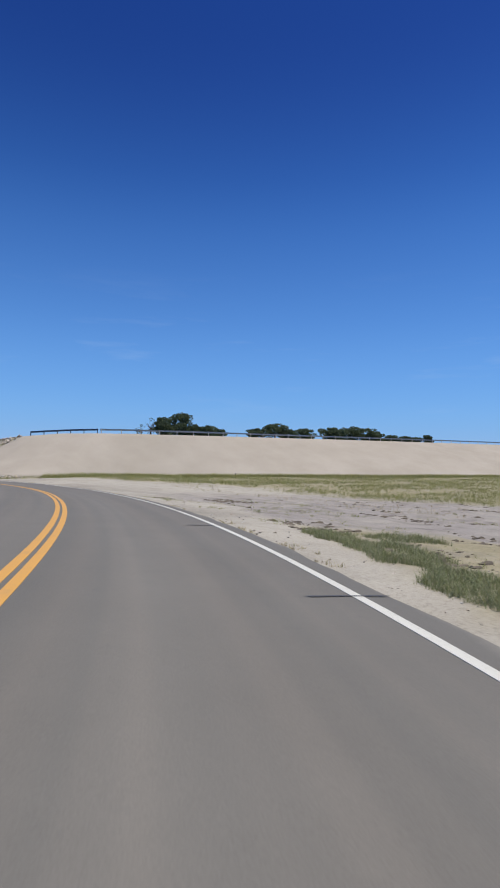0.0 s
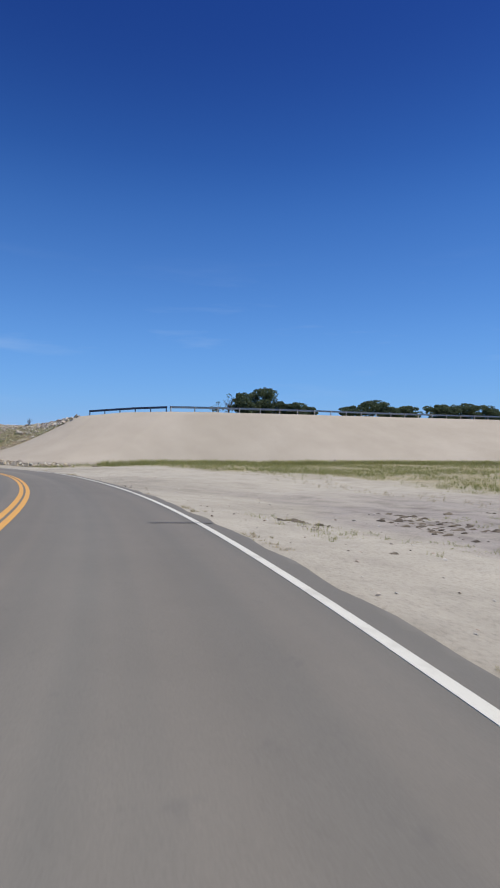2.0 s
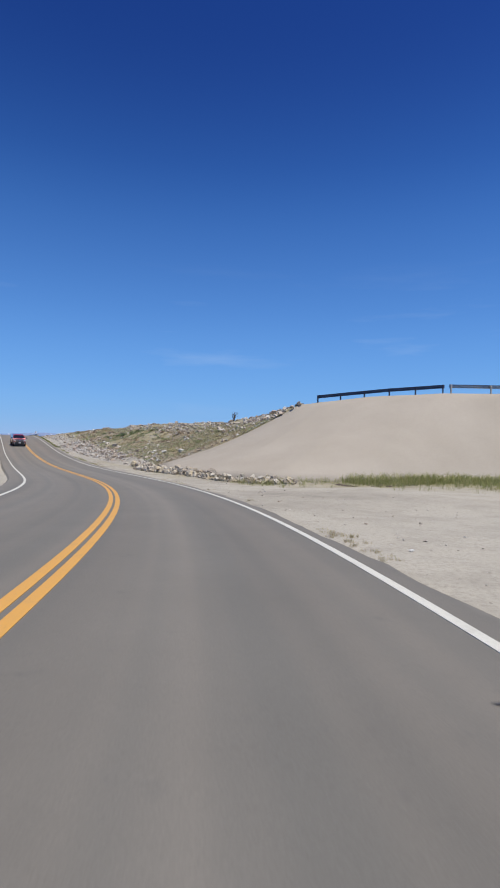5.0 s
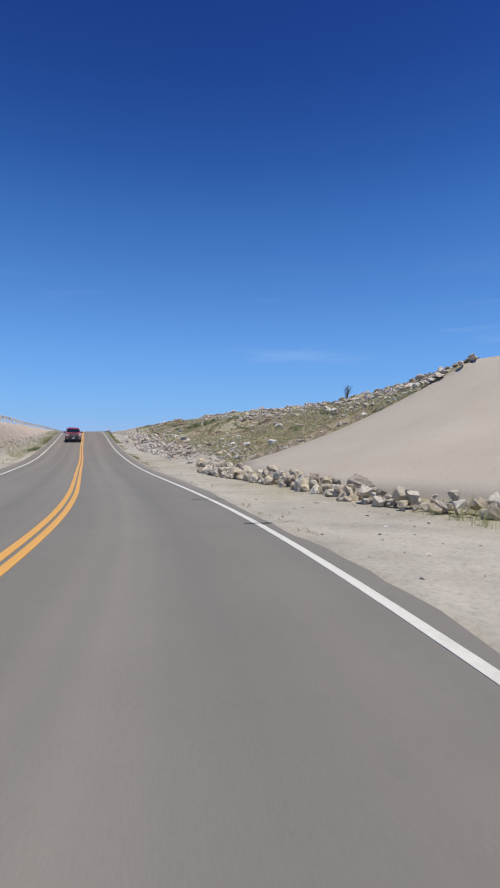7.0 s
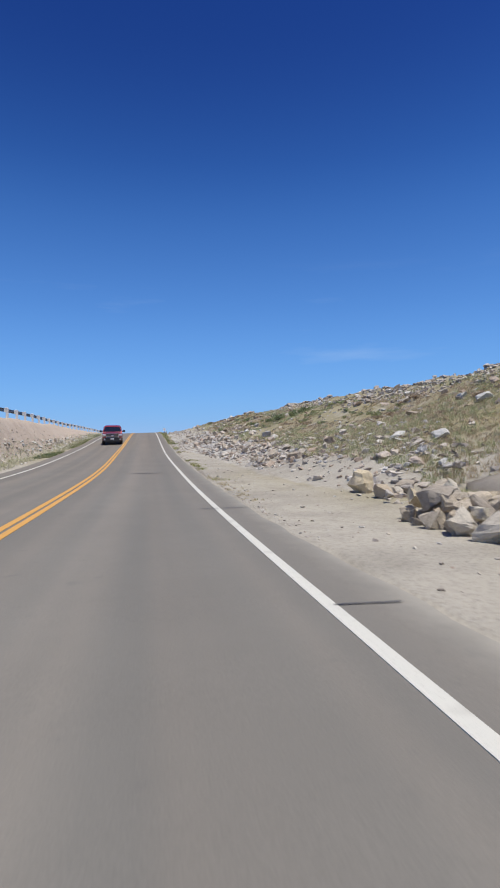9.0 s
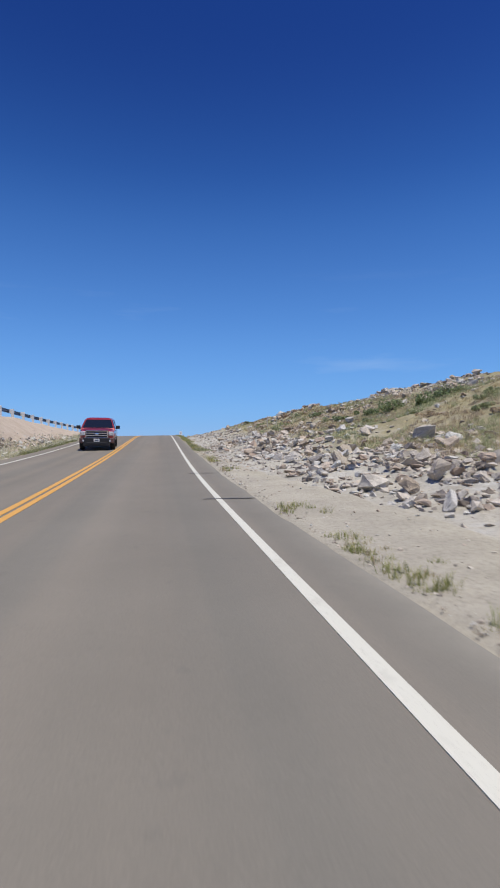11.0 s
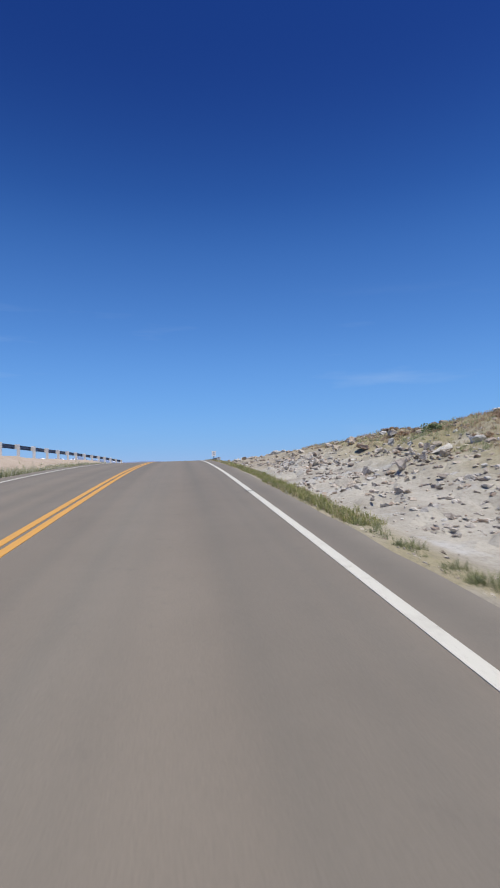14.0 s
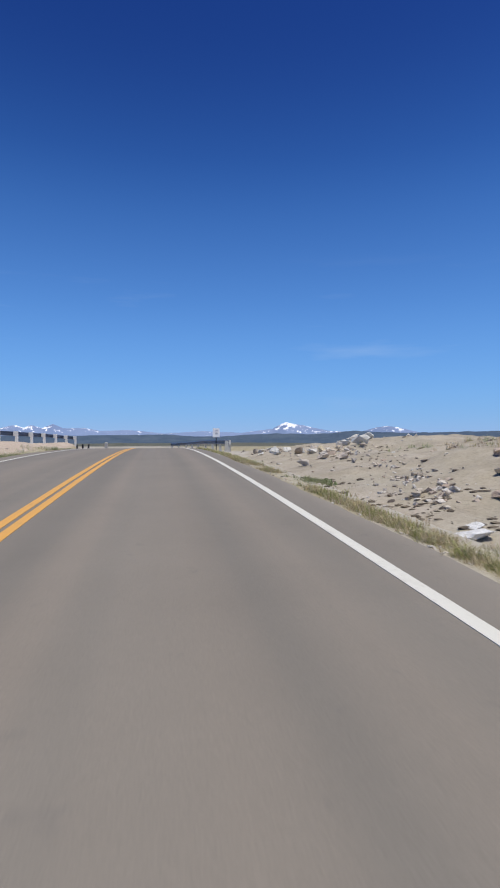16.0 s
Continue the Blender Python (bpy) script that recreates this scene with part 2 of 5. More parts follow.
ASPHALT, DIRT, CEMENT = asphalt(), dirt(), soil_cement()
WHITE_LINE = line_paint("white_line_paint", (0.6, 0.585, 0.51), (0.34, 0.315, 0.27))
YELLOW_LINE = line_paint("yellow_line_paint", (0.62, 0.325, 0.07), (0.4, 0.26, 0.12))
DARK_STRIP = dark_strip()
TAN_ROCK = rock("tan_boulder", [(0.64, 0.54, 0.37), (0.46, 0.38, 0.28), (0.6, 0.52, 0.4), (0.36, 0.31, 0.25), (0.68, 0.62, 0.5), (0.53, 0.47, 0.39)])
GREY_ROCK = rock("pale_rock", [(0.36, 0.29, 0.22), (0.45, 0.39, 0.31), (0.56, 0.48, 0.38), (0.62, 0.57, 0.5), (0.46, 0.35, 0.27), (0.6, 0.53, 0.44), (0.4, 0.36, 0.32), (0.66, 0.64, 0.6), (0.54, 0.43, 0.33), (0.53, 0.51, 0.47)])
RUBBLE = rock("rubble", [(0.55, 0.48, 0.39), (0.62, 0.57, 0.5), (0.4, 0.31, 0.24), (0.57, 0.5, 0.42), (0.64, 0.62, 0.58), (0.36, 0.32, 0.28), (0.2, 0.165, 0.135)], True)
CLODS_SHADE = rock("dark_clods_and_shade", [(0.16, 0.13, 0.1), (0.24, 0.2, 0.15), (0.11, 0.09, 0.07)], True)
WHITE_ROCK = rock("white_rock", [(0.66, 0.63, 0.56), (0.57, 0.56, 0.52), (0.7, 0.66, 0.58)])
GRASS = leaves("grass", [(0.24, 0.27, 0.09), (0.36, 0.36, 0.14), (0.19, 0.23, 0.075), (0.49, 0.44, 0.23), (0.29, 0.31, 0.11)])
GREEN_GRASS = leaves("green_grass", [(0.2, 0.235, 0.11), (0.3, 0.32, 0.16), (0.17, 0.2, 0.095), (0.4, 0.375, 0.23), (0.24, 0.265, 0.125)])
SLOPE_GREEN = leaves("green_weeds", [(0.38, 0.41, 0.22), (0.46, 0.47, 0.28), (0.32, 0.37, 0.19), (0.56, 0.52, 0.36)])
RUSSET_WEEDS = leaves("russet_weeds", [(0.46, 0.31, 0.22), (0.54, 0.39, 0.28), (0.4, 0.31, 0.2), (0.56, 0.46, 0.34)])
WEEDS = leaves("dry_weeds", [(0.42, 0.37, 0.2), (0.54, 0.45, 0.28), (0.32, 0.32, 0.15), (0.46, 0.34, 0.23), (0.58, 0.51, 0.36)])
BROWN_WEEDS = leaves("brown_weeds", [(0.47, 0.36, 0.26), (0.55, 0.44, 0.32), (0.4, 0.33, 0.22), (0.6, 0.5, 0.37)])
PALE_WEEDS = leaves("pale_weeds", [(0.58, 0.55, 0.42), (0.42, 0.42, 0.25), (0.68, 0.64, 0.53), (0.36, 0.37, 0.19)])
SHRUB = leaves("shrub_leaves", [(0.16, 0.22, 0.1), (0.25, 0.3, 0.15), (0.2, 0.25, 0.12), (0.31, 0.33, 0.19)])
# greens lightened overall, the haze before the far trees put into their colour
JUNIPER = leaves("tree_leaves", [(0.07, 0.105, 0.06), (0.125, 0.16, 0.085), (0.095, 0.125, 0.07), (0.155, 0.185, 0.105)])
BARK = plain("bark", (0.13, 0.1, 0.075), 0.95, scale=12, grain=0.6)
# beam steel: reflected blue sky and shade are put into its base colour
SKY_GALV = plain("sky_tinted_galvanised_steel", (0.1, 0.125, 0.19), 0.4, 0.75, scale=3)
PALE_GALV = plain("dull_galvanised_steel", (0.42, 0.43, 0.44), 0.38, 0.85, scale=3)
# posts seen from their unlit side, the shade painted in as navy
SHADED_STEEL = plain("shaded_post_steel", (0.07, 0.085, 0.13), 0.5, 0.5, scale=5)
POST_STEEL = plain("weathered_post_steel", (0.6, 0.58, 0.54), 0.7, 0.1, scale=5)


# ---- mesh helpers ----
def mesh_of(bm, name, mats, smooth=False):
    me = bpy.data.meshes.new(name)
    bm.to_mesh(me)
    bm.free()
    for m in mats if isinstance(mats, (list, tuple)) else [mats]:
        me.materials.append(m)
    if smooth:
        me.polygons.foreach_set("use_smooth", [True] * len(me.polygons))
    return me


def part(name, bm, material, parent, label="", smooth=False):
    ob = new(name, mesh_of(bm, name, material, smooth))
    ob.parent = parent
    if label:
        ob["label"] = label
    return ob


def thing(name, bm, material, label, category, group="", kind="", smooth=False):
    return tagged(new(name, mesh_of(bm, name, material, smooth)), label, category, group, kind)


def empty(name, label, category, group="", at=(0, 0, 0), rz=0.0):
    ob = tagged(new(name), label, category, group)
    ob.matrix_basis = pose(*at, 0, 0, rz)
    return ob


def from_arrays(name, verts, faces, mats):
    me = bpy.data.meshes.new(name)
    me.from_pydata(verts, [], faces)
    for m in mats if isinstance(mats, (list, tuple)) else [mats]:
        me.materials.append(m)
    me.update()
    return me


def add_box(bm, cx, cy, cz, sx, sy, sz, turn=None, bevel=0.0):
    m = Matrix.Translation((cx, cy, cz)) @ (turn or Matrix.Identity(4)) @ Matrix.Diagonal((sx, sy, sz, 1))
    vs = bmesh.ops.create_cube(bm, size=1, matrix=m)["verts"]
    if bevel:
        es = list({e for v in vs for e in v.link_edges})
        bmesh.ops.bevel(bm, geom=es, offset=bevel, segments=2, affect="EDGES", profile=0.5)
    return vs


def add_cyl(bm, a, b, r0, r1=None, seg=12, caps=True):
    a, b = Vector(a), Vector(b)
    d = b - a
    m = Matrix.Translation((a + b) / 2) @ d.to_track_quat("Z", "Y").to_matrix().to_4x4()
    return bmesh.ops.create_cone(bm, cap_ends=caps, segments=seg, radius1=r0, radius2=r0 if r1 is None else r1, depth=d.length, matrix=m)["verts"]


def fuzz(x, y, scale, seed=0, octaves=4):
    """Smooth value noise about 0 for arrays of places, -1 to 1."""
    x, y = np.asarray(x, float), np.asarray(y, float)
    out, amp, tot = np.zeros(np.broadcast(x, y).shape), 1.0, 0.0
    for o in range(octaves):
        px, py = x / scale * 2**o + 17.3 * o, y / scale * 2**o - 9.1 * o
        ix, iy = np.floor(px), np.floor(py)
        fx, fy = px - ix, py - iy
        fx, fy = fx * fx * (3 - 2 * fx), fy * fy * (3 - 2 * fy)

        def h(a, b):
            v = np.sin(a * 127.1 + b * 311.7 + seed * 74.7 + o * 13.7) * 43758.5453
            return (v - np.floor(v)) * 2 - 1

        top = h(ix, iy) * (1 - fx) + h(ix + 1, iy) * fx
        low = h(ix, iy + 1) * (1 - fx) + h(ix + 1, iy + 1) * fx
        out, tot, amp = out + amp * (top * (1 - fy) + low * fy), tot + amp, amp * 0.5
    return out / tot


# ---- the road's line: heading and grade along the white edge line ----
LANE = 3.6
HEADING = [-52.0, -52.0, -52.0, -52.0, -52.0, -52.0, -50.47, -47.04, -43.61, -40.19, -36.94, -33.97, -30.95, -28.23, -25.42,
    -22.54, -20.53, -18.33, -15.25, -11.93, -8.46, -4.85, -1.42, 0.59, 0.88, 0.71, 0.54, 0.6, 0.97, 1.29, 1.07, 0.65, 0.65, 0.69,
    0.66, 0.76, 0.82, 0.73, 0.63, 0.58, 0.64, 0.69, 0.72, 0.73, 0.73, 1.0, 2.5, 6.0, 11.0, 16.0, 21.0, 26.0, 31.0]
GRADE = [-0.01, -0.01, -0.01, -0.01, -0.0103, -0.0208, -0.0276, -0.0295, -0.0295, -0.0277, -0.0262, -0.025, -0.0262, -0.021,
    -0.0117, -0.0073, 0.0053, 0.0232, 0.0407, 0.0534, 0.0611, 0.0621, 0.0577, 0.0427, 0.0304, 0.0165, 0.0015, -0.01, -0.02,
    -0.028, -0.03, -0.03, -0.03, -0.03, -0.03]
CROSS = [(-60, 0.042), (28, 0.043), (68, 0.003), (108, 0.0), (148, -0.022), (188, -0.023), (228, 0.0), (270, 0.0)]
S = np.arange(-48, 264.1, 0.5)
PSI = np.radians(np.interp(S, -48 + 6 * np.arange(len(HEADING)), HEADING))
_g = np.interp(S, -52 + 10 * np.arange(len(GRADE)), GRADE)
_p = (PSI[1:] + PSI[:-1]) / 2
RX = np.r_[0, np.cumsum(-np.sin(_p) * 0.5)]
RY = np.r_[0, np.cumsum(np.cos(_p) * 0.5)]
RZ = np.r_[0, np.cumsum((_g[1:] + _g[:-1]) / 2 * 0.5)]
_o = int(np.argmin(np.abs(S)))
RX, RY, RZ = RX - RX[_o], RY - RY[_o], RZ - RZ[_o]
RE = np.interp(S, *zip(*CROSS))


def on_road(s, u, up=0.0):
    """The place u metres to the right of the white edge line at station s."""
    x, y, z, a, e = (np.interp(s, S, q) for q in (RX, RY, RZ, PSI, RE))
    return np.stack([x + np.cos(a) * u, y + np.sin(a) * u, z - e * u + up], -1)


def road_frame(px, py):
    """Station, offset to the right of the white line, and the road's height there."""
    px, py = np.ravel(px), np.ravel(py)
    out = np.empty((3, len(px)))
    for k in range(0, len(px), 20000):
        a, b = px[k:k + 20000], py[k:k + 20000]
        i = ((RX[None] - a[:, None]) ** 2 + (RY[None] - b[:, None]) ** 2).argmin(1)
        u = (a - RX[i]) * np.cos(PSI[i]) + (b - RY[i]) * np.sin(PSI[i])
        out[:, k:k + 20000] = S[i], u, RZ[i] - RE[i] * np.clip(u, -8, 1.2)
    return out


# ---- the lie of the land ----
# foot and crest of the dam's smooth face, from its end beside the road to the far end
FACE_FOOT = [(38.2, 97.1, -2.1), (36.3, 89, -2.15), (36.5, 79.5, -2.1), (38.8, 73.8, -2.0), (43, 72, -2.1), (52, 70.5, -2.3), (66, 66.5, -2.35),
             (86, 54.5, -2.4), (110, 42, -2.4), (140, 27, -2.4), (190, 2, -2.4), (270, -40, -2.4)]
FACE_CREST = [(49.6, 88.9, 4.1), (50.5, 88.0, 4.22), (51.6, 86.8, 4.4), (53.9, 83.9, 4.75), (57.6, 78.8, 4.9), (62, 77, 5.0), (76, 73.5, 5.25),
              (95, 70, 5.55), (113, 65.5, 5.8), (135, 56.5, 6.0), (182, 35, 6.2), (262, -7, 6.3)]
BANK_TOE = [(106.5, 3.9, 0.0), (110, 3.4, 0.0), (116, 3.2, 0.0), (125, 2.9, 0.0), (130, 2.4, 0.0), (135, 1.9, 0.0), (140, 1.75, -0.03), (150, 1.75, -0.1), (160, 1.65, -0.2), (172, 1.6, -0.25),
            (192, 1.8, -0.3), (206, 2.6, -0.25), (216, 4.5, -0.2)]
BANK_CREST = [(102, 17.4, 6.1), (106, 17.2, 5.7), (112, 17.2, 5.25), (120, 17.5, 5.05), (130, 18, 5.0), (140, 17.5, 4.9), (150, 15.5, 4.1), (158, 12.5, 3.1), (166, 10.5, 2.45),
              (175, 9.5, 1.65), (185, 8.2, 1.0), (195, 8.0, 0.74), (204, 8.6, 0.56), (211, 8.6, 0.25), (218, 8.4, 0.0)]
_toe = [on_road(s, u, d) for s, u, d in BANK_TOE]
_crest = [on_road(s, u, d) for s, u, d in BANK_CREST]
# heights on the bank are counted from the white line, without the cross fall
for some, src in ((_toe, BANK_TOE), (_crest, BANK_CREST)):
    for v, (s, u, d) in zip(some, src):
        v[2] = np.interp(s, S, RZ) + d
TOE = np.array([*FACE_FOOT[::-1], *map(tuple, _toe), (46, 232, 0.4), (75, 290, -3), (400, 1200, -9)])
CREST = np.array([*FACE_CREST[::-1], *map(tuple, _crest), (50, 232, 0.6), (80, 285, -2.8), (405, 1190, -9)])
LEFT_RAIL = [(20.13, 98.0, 0.84), (19.53, 110.0, 1.04), (18.96, 121.5, 1.24), (18.43, 133.0, 1.44), (18.0, 145.0, 1.62), (17.53, 158.0, 1.7), (17.26, 172.0, 1.79), (17.27, 185.0, 1.92), (17.58, 205.0, 1.96), (18.4, 222.0, 1.86), (19.2, 232.0, 1.66)]


def to_line(px, py, line):
    """Distance to a polyline and the line's height at the nearest place."""
    best, z = np.full(len(px), 1e9), np.zeros(len(px))
    for a, b in zip(line[:-1], line[1:]):
        d = b[:2] - a[:2]
        t = np.clip(((px - a[0]) * d[0] + (py - a[1]) * d[1]) / (d @ d), 0, 1)
        r = np.hypot(px - a[0] - t * d[0], py - a[1] - t * d[1])
        near = r < best
        best[near], z[near] = r[near], (a[2] + t * (b[2] - a[2]))[near]
    return best, z


def inside(px, py, poly):
    odd = np.zeros(len(px), bool)
    for (xa, ya), (xb, yb) in zip(poly, np.roll(poly, -1, 0)):
        if ya != yb:
            odd ^= ((ya > py) != (yb > py)) & (px < (xb - xa) * (py - ya) / (yb - ya) + xa)
    return odd


def crags(px, py, size, seed):
    """Broken bedrock: tilted blocks with sudden steps between them, about -1 to 1."""
    qx, qy = px / size + fuzz(px, py, 2.1 * size, seed, 2) * 0.35, py / size + fuzz(px, py, 2.1 * size, seed + 1, 2) * 0.35
    ix, iy = np.floor(qx), np.floor(qy)
    best, out = np.full(len(px), 9.0), np.zeros(len(px))

    def h(a, b, k):
        v = np.sin(a * 127.1 + b * 311.7 + (seed + k) * 53.3) * 43758.5453
        return v - np.floor(v)

    for i in (-1, 0, 1):
        for j in (-1, 0, 1):
            a, b = ix + i, iy + j
            dx, dy = qx - a - h(a, b, 1), qy - b - h(a, b, 2)
            d = dx * dx + dy * dy
            near = d < best
            tall = (h(a, b, 3) - 0.5) * 1.4 + dx * (h(a, b, 4) - 0.5) * 1.6 + dy * (h(a, b, 5) - 0.5) * 1.6
            best, out = np.where(near, d, best), np.where(near, tall, out)
    return out


_v = np.linspace(0, 1, 9)[:, None]
FACE_END = np.array(FACE_FOOT[0]) * (1 - _v) + np.array(FACE_CREST[0]) * _v - np.sin(np.pi * _v) * (0, 0, 0.6)
FAR_CORNERS = np.array([(6000, 6000), (6000, -6000)], float)
TOE_POLY = np.vstack([TOE[:, :2], FAR_CORNERS])
CREST_POLY = np.vstack([CREST[:, :2], FAR_CORNERS])
FACE_POLY = np.array([q[:2] for q in FACE_FOOT] + [q[:2] for q in FACE_CREST[::-1]])
_lr = np.array(LEFT_RAIL)
_ls, _lu, _lz = road_frame(_lr[:, 0], _lr[:, 1])


def step(x, a, b):
    t = np.clip((x - a) / (b - a), 0, 1)
    return t * t * (3 - 2 * t)


def paved_edge(s):
    return np.interp(s, [-50, 60, 82, 90, 96, 102, 120, 142, 150, 162, 175, 185, 260], [0.48, 0.42, 0.36, 0.6, 0.82, 0.72, 0.8, 0.8, 0.7, 0.7, 0.7, 0.64, 0.64])


MEADOW_EDGE = [(80, 34), (68, 38), (64.5, 43.5), (52, 41), (45, 43), (38, 47), (28, 45), (18, 42), (8, 46), (-5, 60), (-60, 90)]


def meadow(px, py):
    """How thickly grass grows on the flat between the road and the dam."""
    edge = np.interp(-py, [-q[0] for q in MEADOW_EDGE], [q[1] for q in MEADOW_EDGE])
    return step(px - edge + fuzz(px, py, 7, 71, 3) * 5, -1.5, 6) * step(150 - px, 0, 30)


def bank_foot(s):
    """How far to the left of the white line the low bank beyond the far lane begins."""
    return np.interp(s, [100, 128, 150, 170, 190], [9.9, 9.9, 9.7, 9.1, 8.8])


def land(px, py):
    """Height of the ground, and how far its surface is plants, rubble, red soil or far country."""
    px, py = np.ravel(np.asarray(px, float)), np.ravel(np.asarray(py, float))
    s, u, zr = road_frame(px, py)
    ed = paved_edge(s)
    soft = fuzz(px, py, 9, 1) * 0.22 + fuzz(px, py, 1.7, 2, 3) * 0.07
    away = np.maximum(u - ed, 0)
    right = np.interp(away, [0, 1.5, 5.5, 17, 40], [-0.03, -0.1, -0.45, -1.0, -1.6]) * (1 - step(s, 40, 72)) - 0.03
    right -= step(s, 148, 160) * np.interp(away, [0, 1.2, 3], [0, 0.2, 0.24])
    lz = np.interp(s, _ls, _lr[:, 2])
    lu = np.interp(s, _ls, _lu)
    foot = bank_foot(s)
    rise = np.clip((-u - foot) / np.maximum(-lu - 0.8 - foot, 0.8), 0, 1)
    bank = step(s, 88, 112)
    left = -0.04 - 0.12 * np.clip(-u - 7.8, 0, 1) + bank * rise * (lz - zr + 0.16)
    z = zr + np.where(u > 0, right, np.where(u < -7.7, left, -0.15))
    z = np.where((u > 0) & (s < 85), z + (-2.35 - z) * step(away, 16, 42), z)
    z = np.where((u < -7.7) & (s < 100), z + (-1.2 - z) * step(-u, 12, 60), z)
    rough = np.clip(np.minimum(np.abs(u - ed), 3) / 3, 0, 1)
    z = z + soft * rough * np.where((u > ed) | (u < -8.2), 1, 0)
    z = np.where((u < ed - 0.05) & (u > -8.0), zr - 0.16, z)
    dt, zt = to_line(px, py, TOE)
    dc, zc = to_line(px, py, CREST)
    it, ic = inside(px, py, TOE_POLY), inside(px, py, CREST_POLY)
    f = np.where(ic, 1.0, dt / np.maximum(dt + dc, 1e-6))
    lumps = fuzz(px, py, 3.2, 5, 4) * 0.32 * np.clip(np.minimum(dt, 3) / 3, 0, 1) * np.where(py < 86, 0.3, 1.0)
    hill = zt + (zc - zt) * f ** np.where(ic, 1.0, 1.12 + 0.33 * step(s, 112, 125) * step(180 - s, 0, 14)) + lumps
    z = np.where(it, hill, z)
    # beside the smooth face the bank keeps to the face's edge, and under it the ground lies deeper
    fc = inside(px, py, FACE_POLY)
    de, ze = to_line(px, py, FACE_END)
    side = np.where(it & ~fc & (py > 84), step(11 - de, 0, 9), 0.0)
    z = z + (np.clip(z, ze - 0.03 - 0.12 * de, ze + 0.05 + 0.25 * de) - z) * side
    z = np.where(fc, z - 0.9 * np.clip(np.minimum(dt, 1.0) + 0.2, 0, 1), z)
    far = np.hypot(px - 30, py - 110)
    low = -14.0 + fuzz(px, py, 260, 8, 4) * 7
    z = z + (low - z) * step(far, 200, 900)
    # what grows and lies where
    on_bank = it & ~fc & (s > 92)
    veg = np.where(on_bank, step(dt, 2.0, 5.5) * step(205 - s, 0, 30), 0.0)
    veg = np.maximum(veg, meadow(px, py) * (~it))
    veg = np.maximum(veg, step(u - np.interp(s, [-10, 4.5, 6.5, 8, 13, 16.5], [0.9, 1.0, 1.5, 1.9, 2.35, 2.7]), 0, 0.5) * (u < 9) * step(17 - s, 0, 3) * 0.85)
    veg = np.maximum(veg, (u < -8.2) * (u > -9.6) * step(s, 122, 132) * 0.8)
    veg = np.maximum(veg, step(1.6 - u, 0, 0.6) * (u > ed) * step(s, 136, 150) * 0.8)
    veg = np.maximum(veg, ic & (py < 100))
    rubble = np.where(on_bank, step(s, 112, 130) * (1 - 0.95 * step(s, 176, 187)), 0.0) * (1 - 0.7 * step(dt, 4, 8) * step(160 - s, 0, 10))
    craggy = rubble * step(dt, 0.1, 0.8) * step(200 - s, 0, 22) * np.clip(0.75 + fuzz(px, py, 6, 83, 2), 0.15, 1.2)
    z = z + craggy * (crags(px, py, 1.4, 11) * 0.17 + crags(px, py, 0.62, 19) * 0.12)
    red = np.where((u < -foot - 0.3) & (u > -30), bank, 0.0)
    # the end of the bank is brown earth, rutted and lumpy
    bare = np.where(on_bank, step(s, 174, 184) * step(240 - s, 0, 20), 0.0)
    red = np.maximum(red, bare * np.clip(0.5 + 0.7 * fuzz(px, py, 2.6, 91, 3), 0.1, 0.4))
    veg = np.maximum(veg, bare * 0.36)
    z = z + bare * step(dt, 0.1, 1.2) * (crags(px, py, 0.9, 23) * 0.05 + fuzz(px, py, 1.1, 93, 4) * 0.07)
    churned = step(u - 0.06 * s + fuzz(px, py, 4, 57, 3) * 2.2, 1.6, 3.8) * step(50 - s, 0, 14) * (u > ed) * (~it)
    churned = np.maximum(churned, bare * 0.4)
    return z, np.clip(veg, 0, 1), rubble, red, step(far, 170, 420), churned


def spread(mid, end):
    """Grid lines: mid, then ever wider steps out to +-end."""
    low, high, lo, hi, d = [], [], mid[0], mid[-1], 0.5
    while lo > -end or hi < end:
        d *= 1.17
        lo, hi = lo - d, hi + d
        if lo > -end - 900:
            low.append(lo)
        if hi < end + 900:
            high.append(hi)
    return np.array(low[::-1] + list(mid) + high)


def build_ground():
    gx = spread(np.r_[np.arange(12, 31, 0.4), np.arange(31, 44, 0.2), np.arange(44, 52, 0.35)], 4700)
    gy = spread(np.r_[np.arange(-10, 84, 0.5), np.arange(84, 112, 0.35), np.arange(112, 192, 0.24), np.arange(192, 226, 0.4)], 4700)
    X, Y = np.meshgrid(gx, gy)
    z, veg, rubble, red, far, churned = land(X, Y)
    nx, ny = len(gx), len(gy)
    idx = np.arange(nx * ny).reshape(ny, nx)
    faces = np.stack([idx[:-1, :-1], idx[:-1, 1:], idx[1:, 1:], idx[1:, :-1]], -1).reshape(-1, 4)
    me = from_arrays("ground", np.stack([X.ravel(), Y.ravel(), z], -1).tolist(), faces.tolist(), DIRT)
    for name, val in (("veg", veg), ("rubble", rubble), ("red", red), ("far", far), ("churned", churned)):
        me.attributes.new(name, "FLOAT", "POINT").data.foreach_set("value", np.asarray(val, np.float32))
    smooth = (rubble[faces].max(1) < 0.25) & (veg[faces].max(1) < 2)
    me.polygons.foreach_set("use_smooth", smooth.tolist())
    return tagged(new("ground", me), "dry sandy ground with gravel, weeds and soil", "ground", kind="structure")


build_ground()


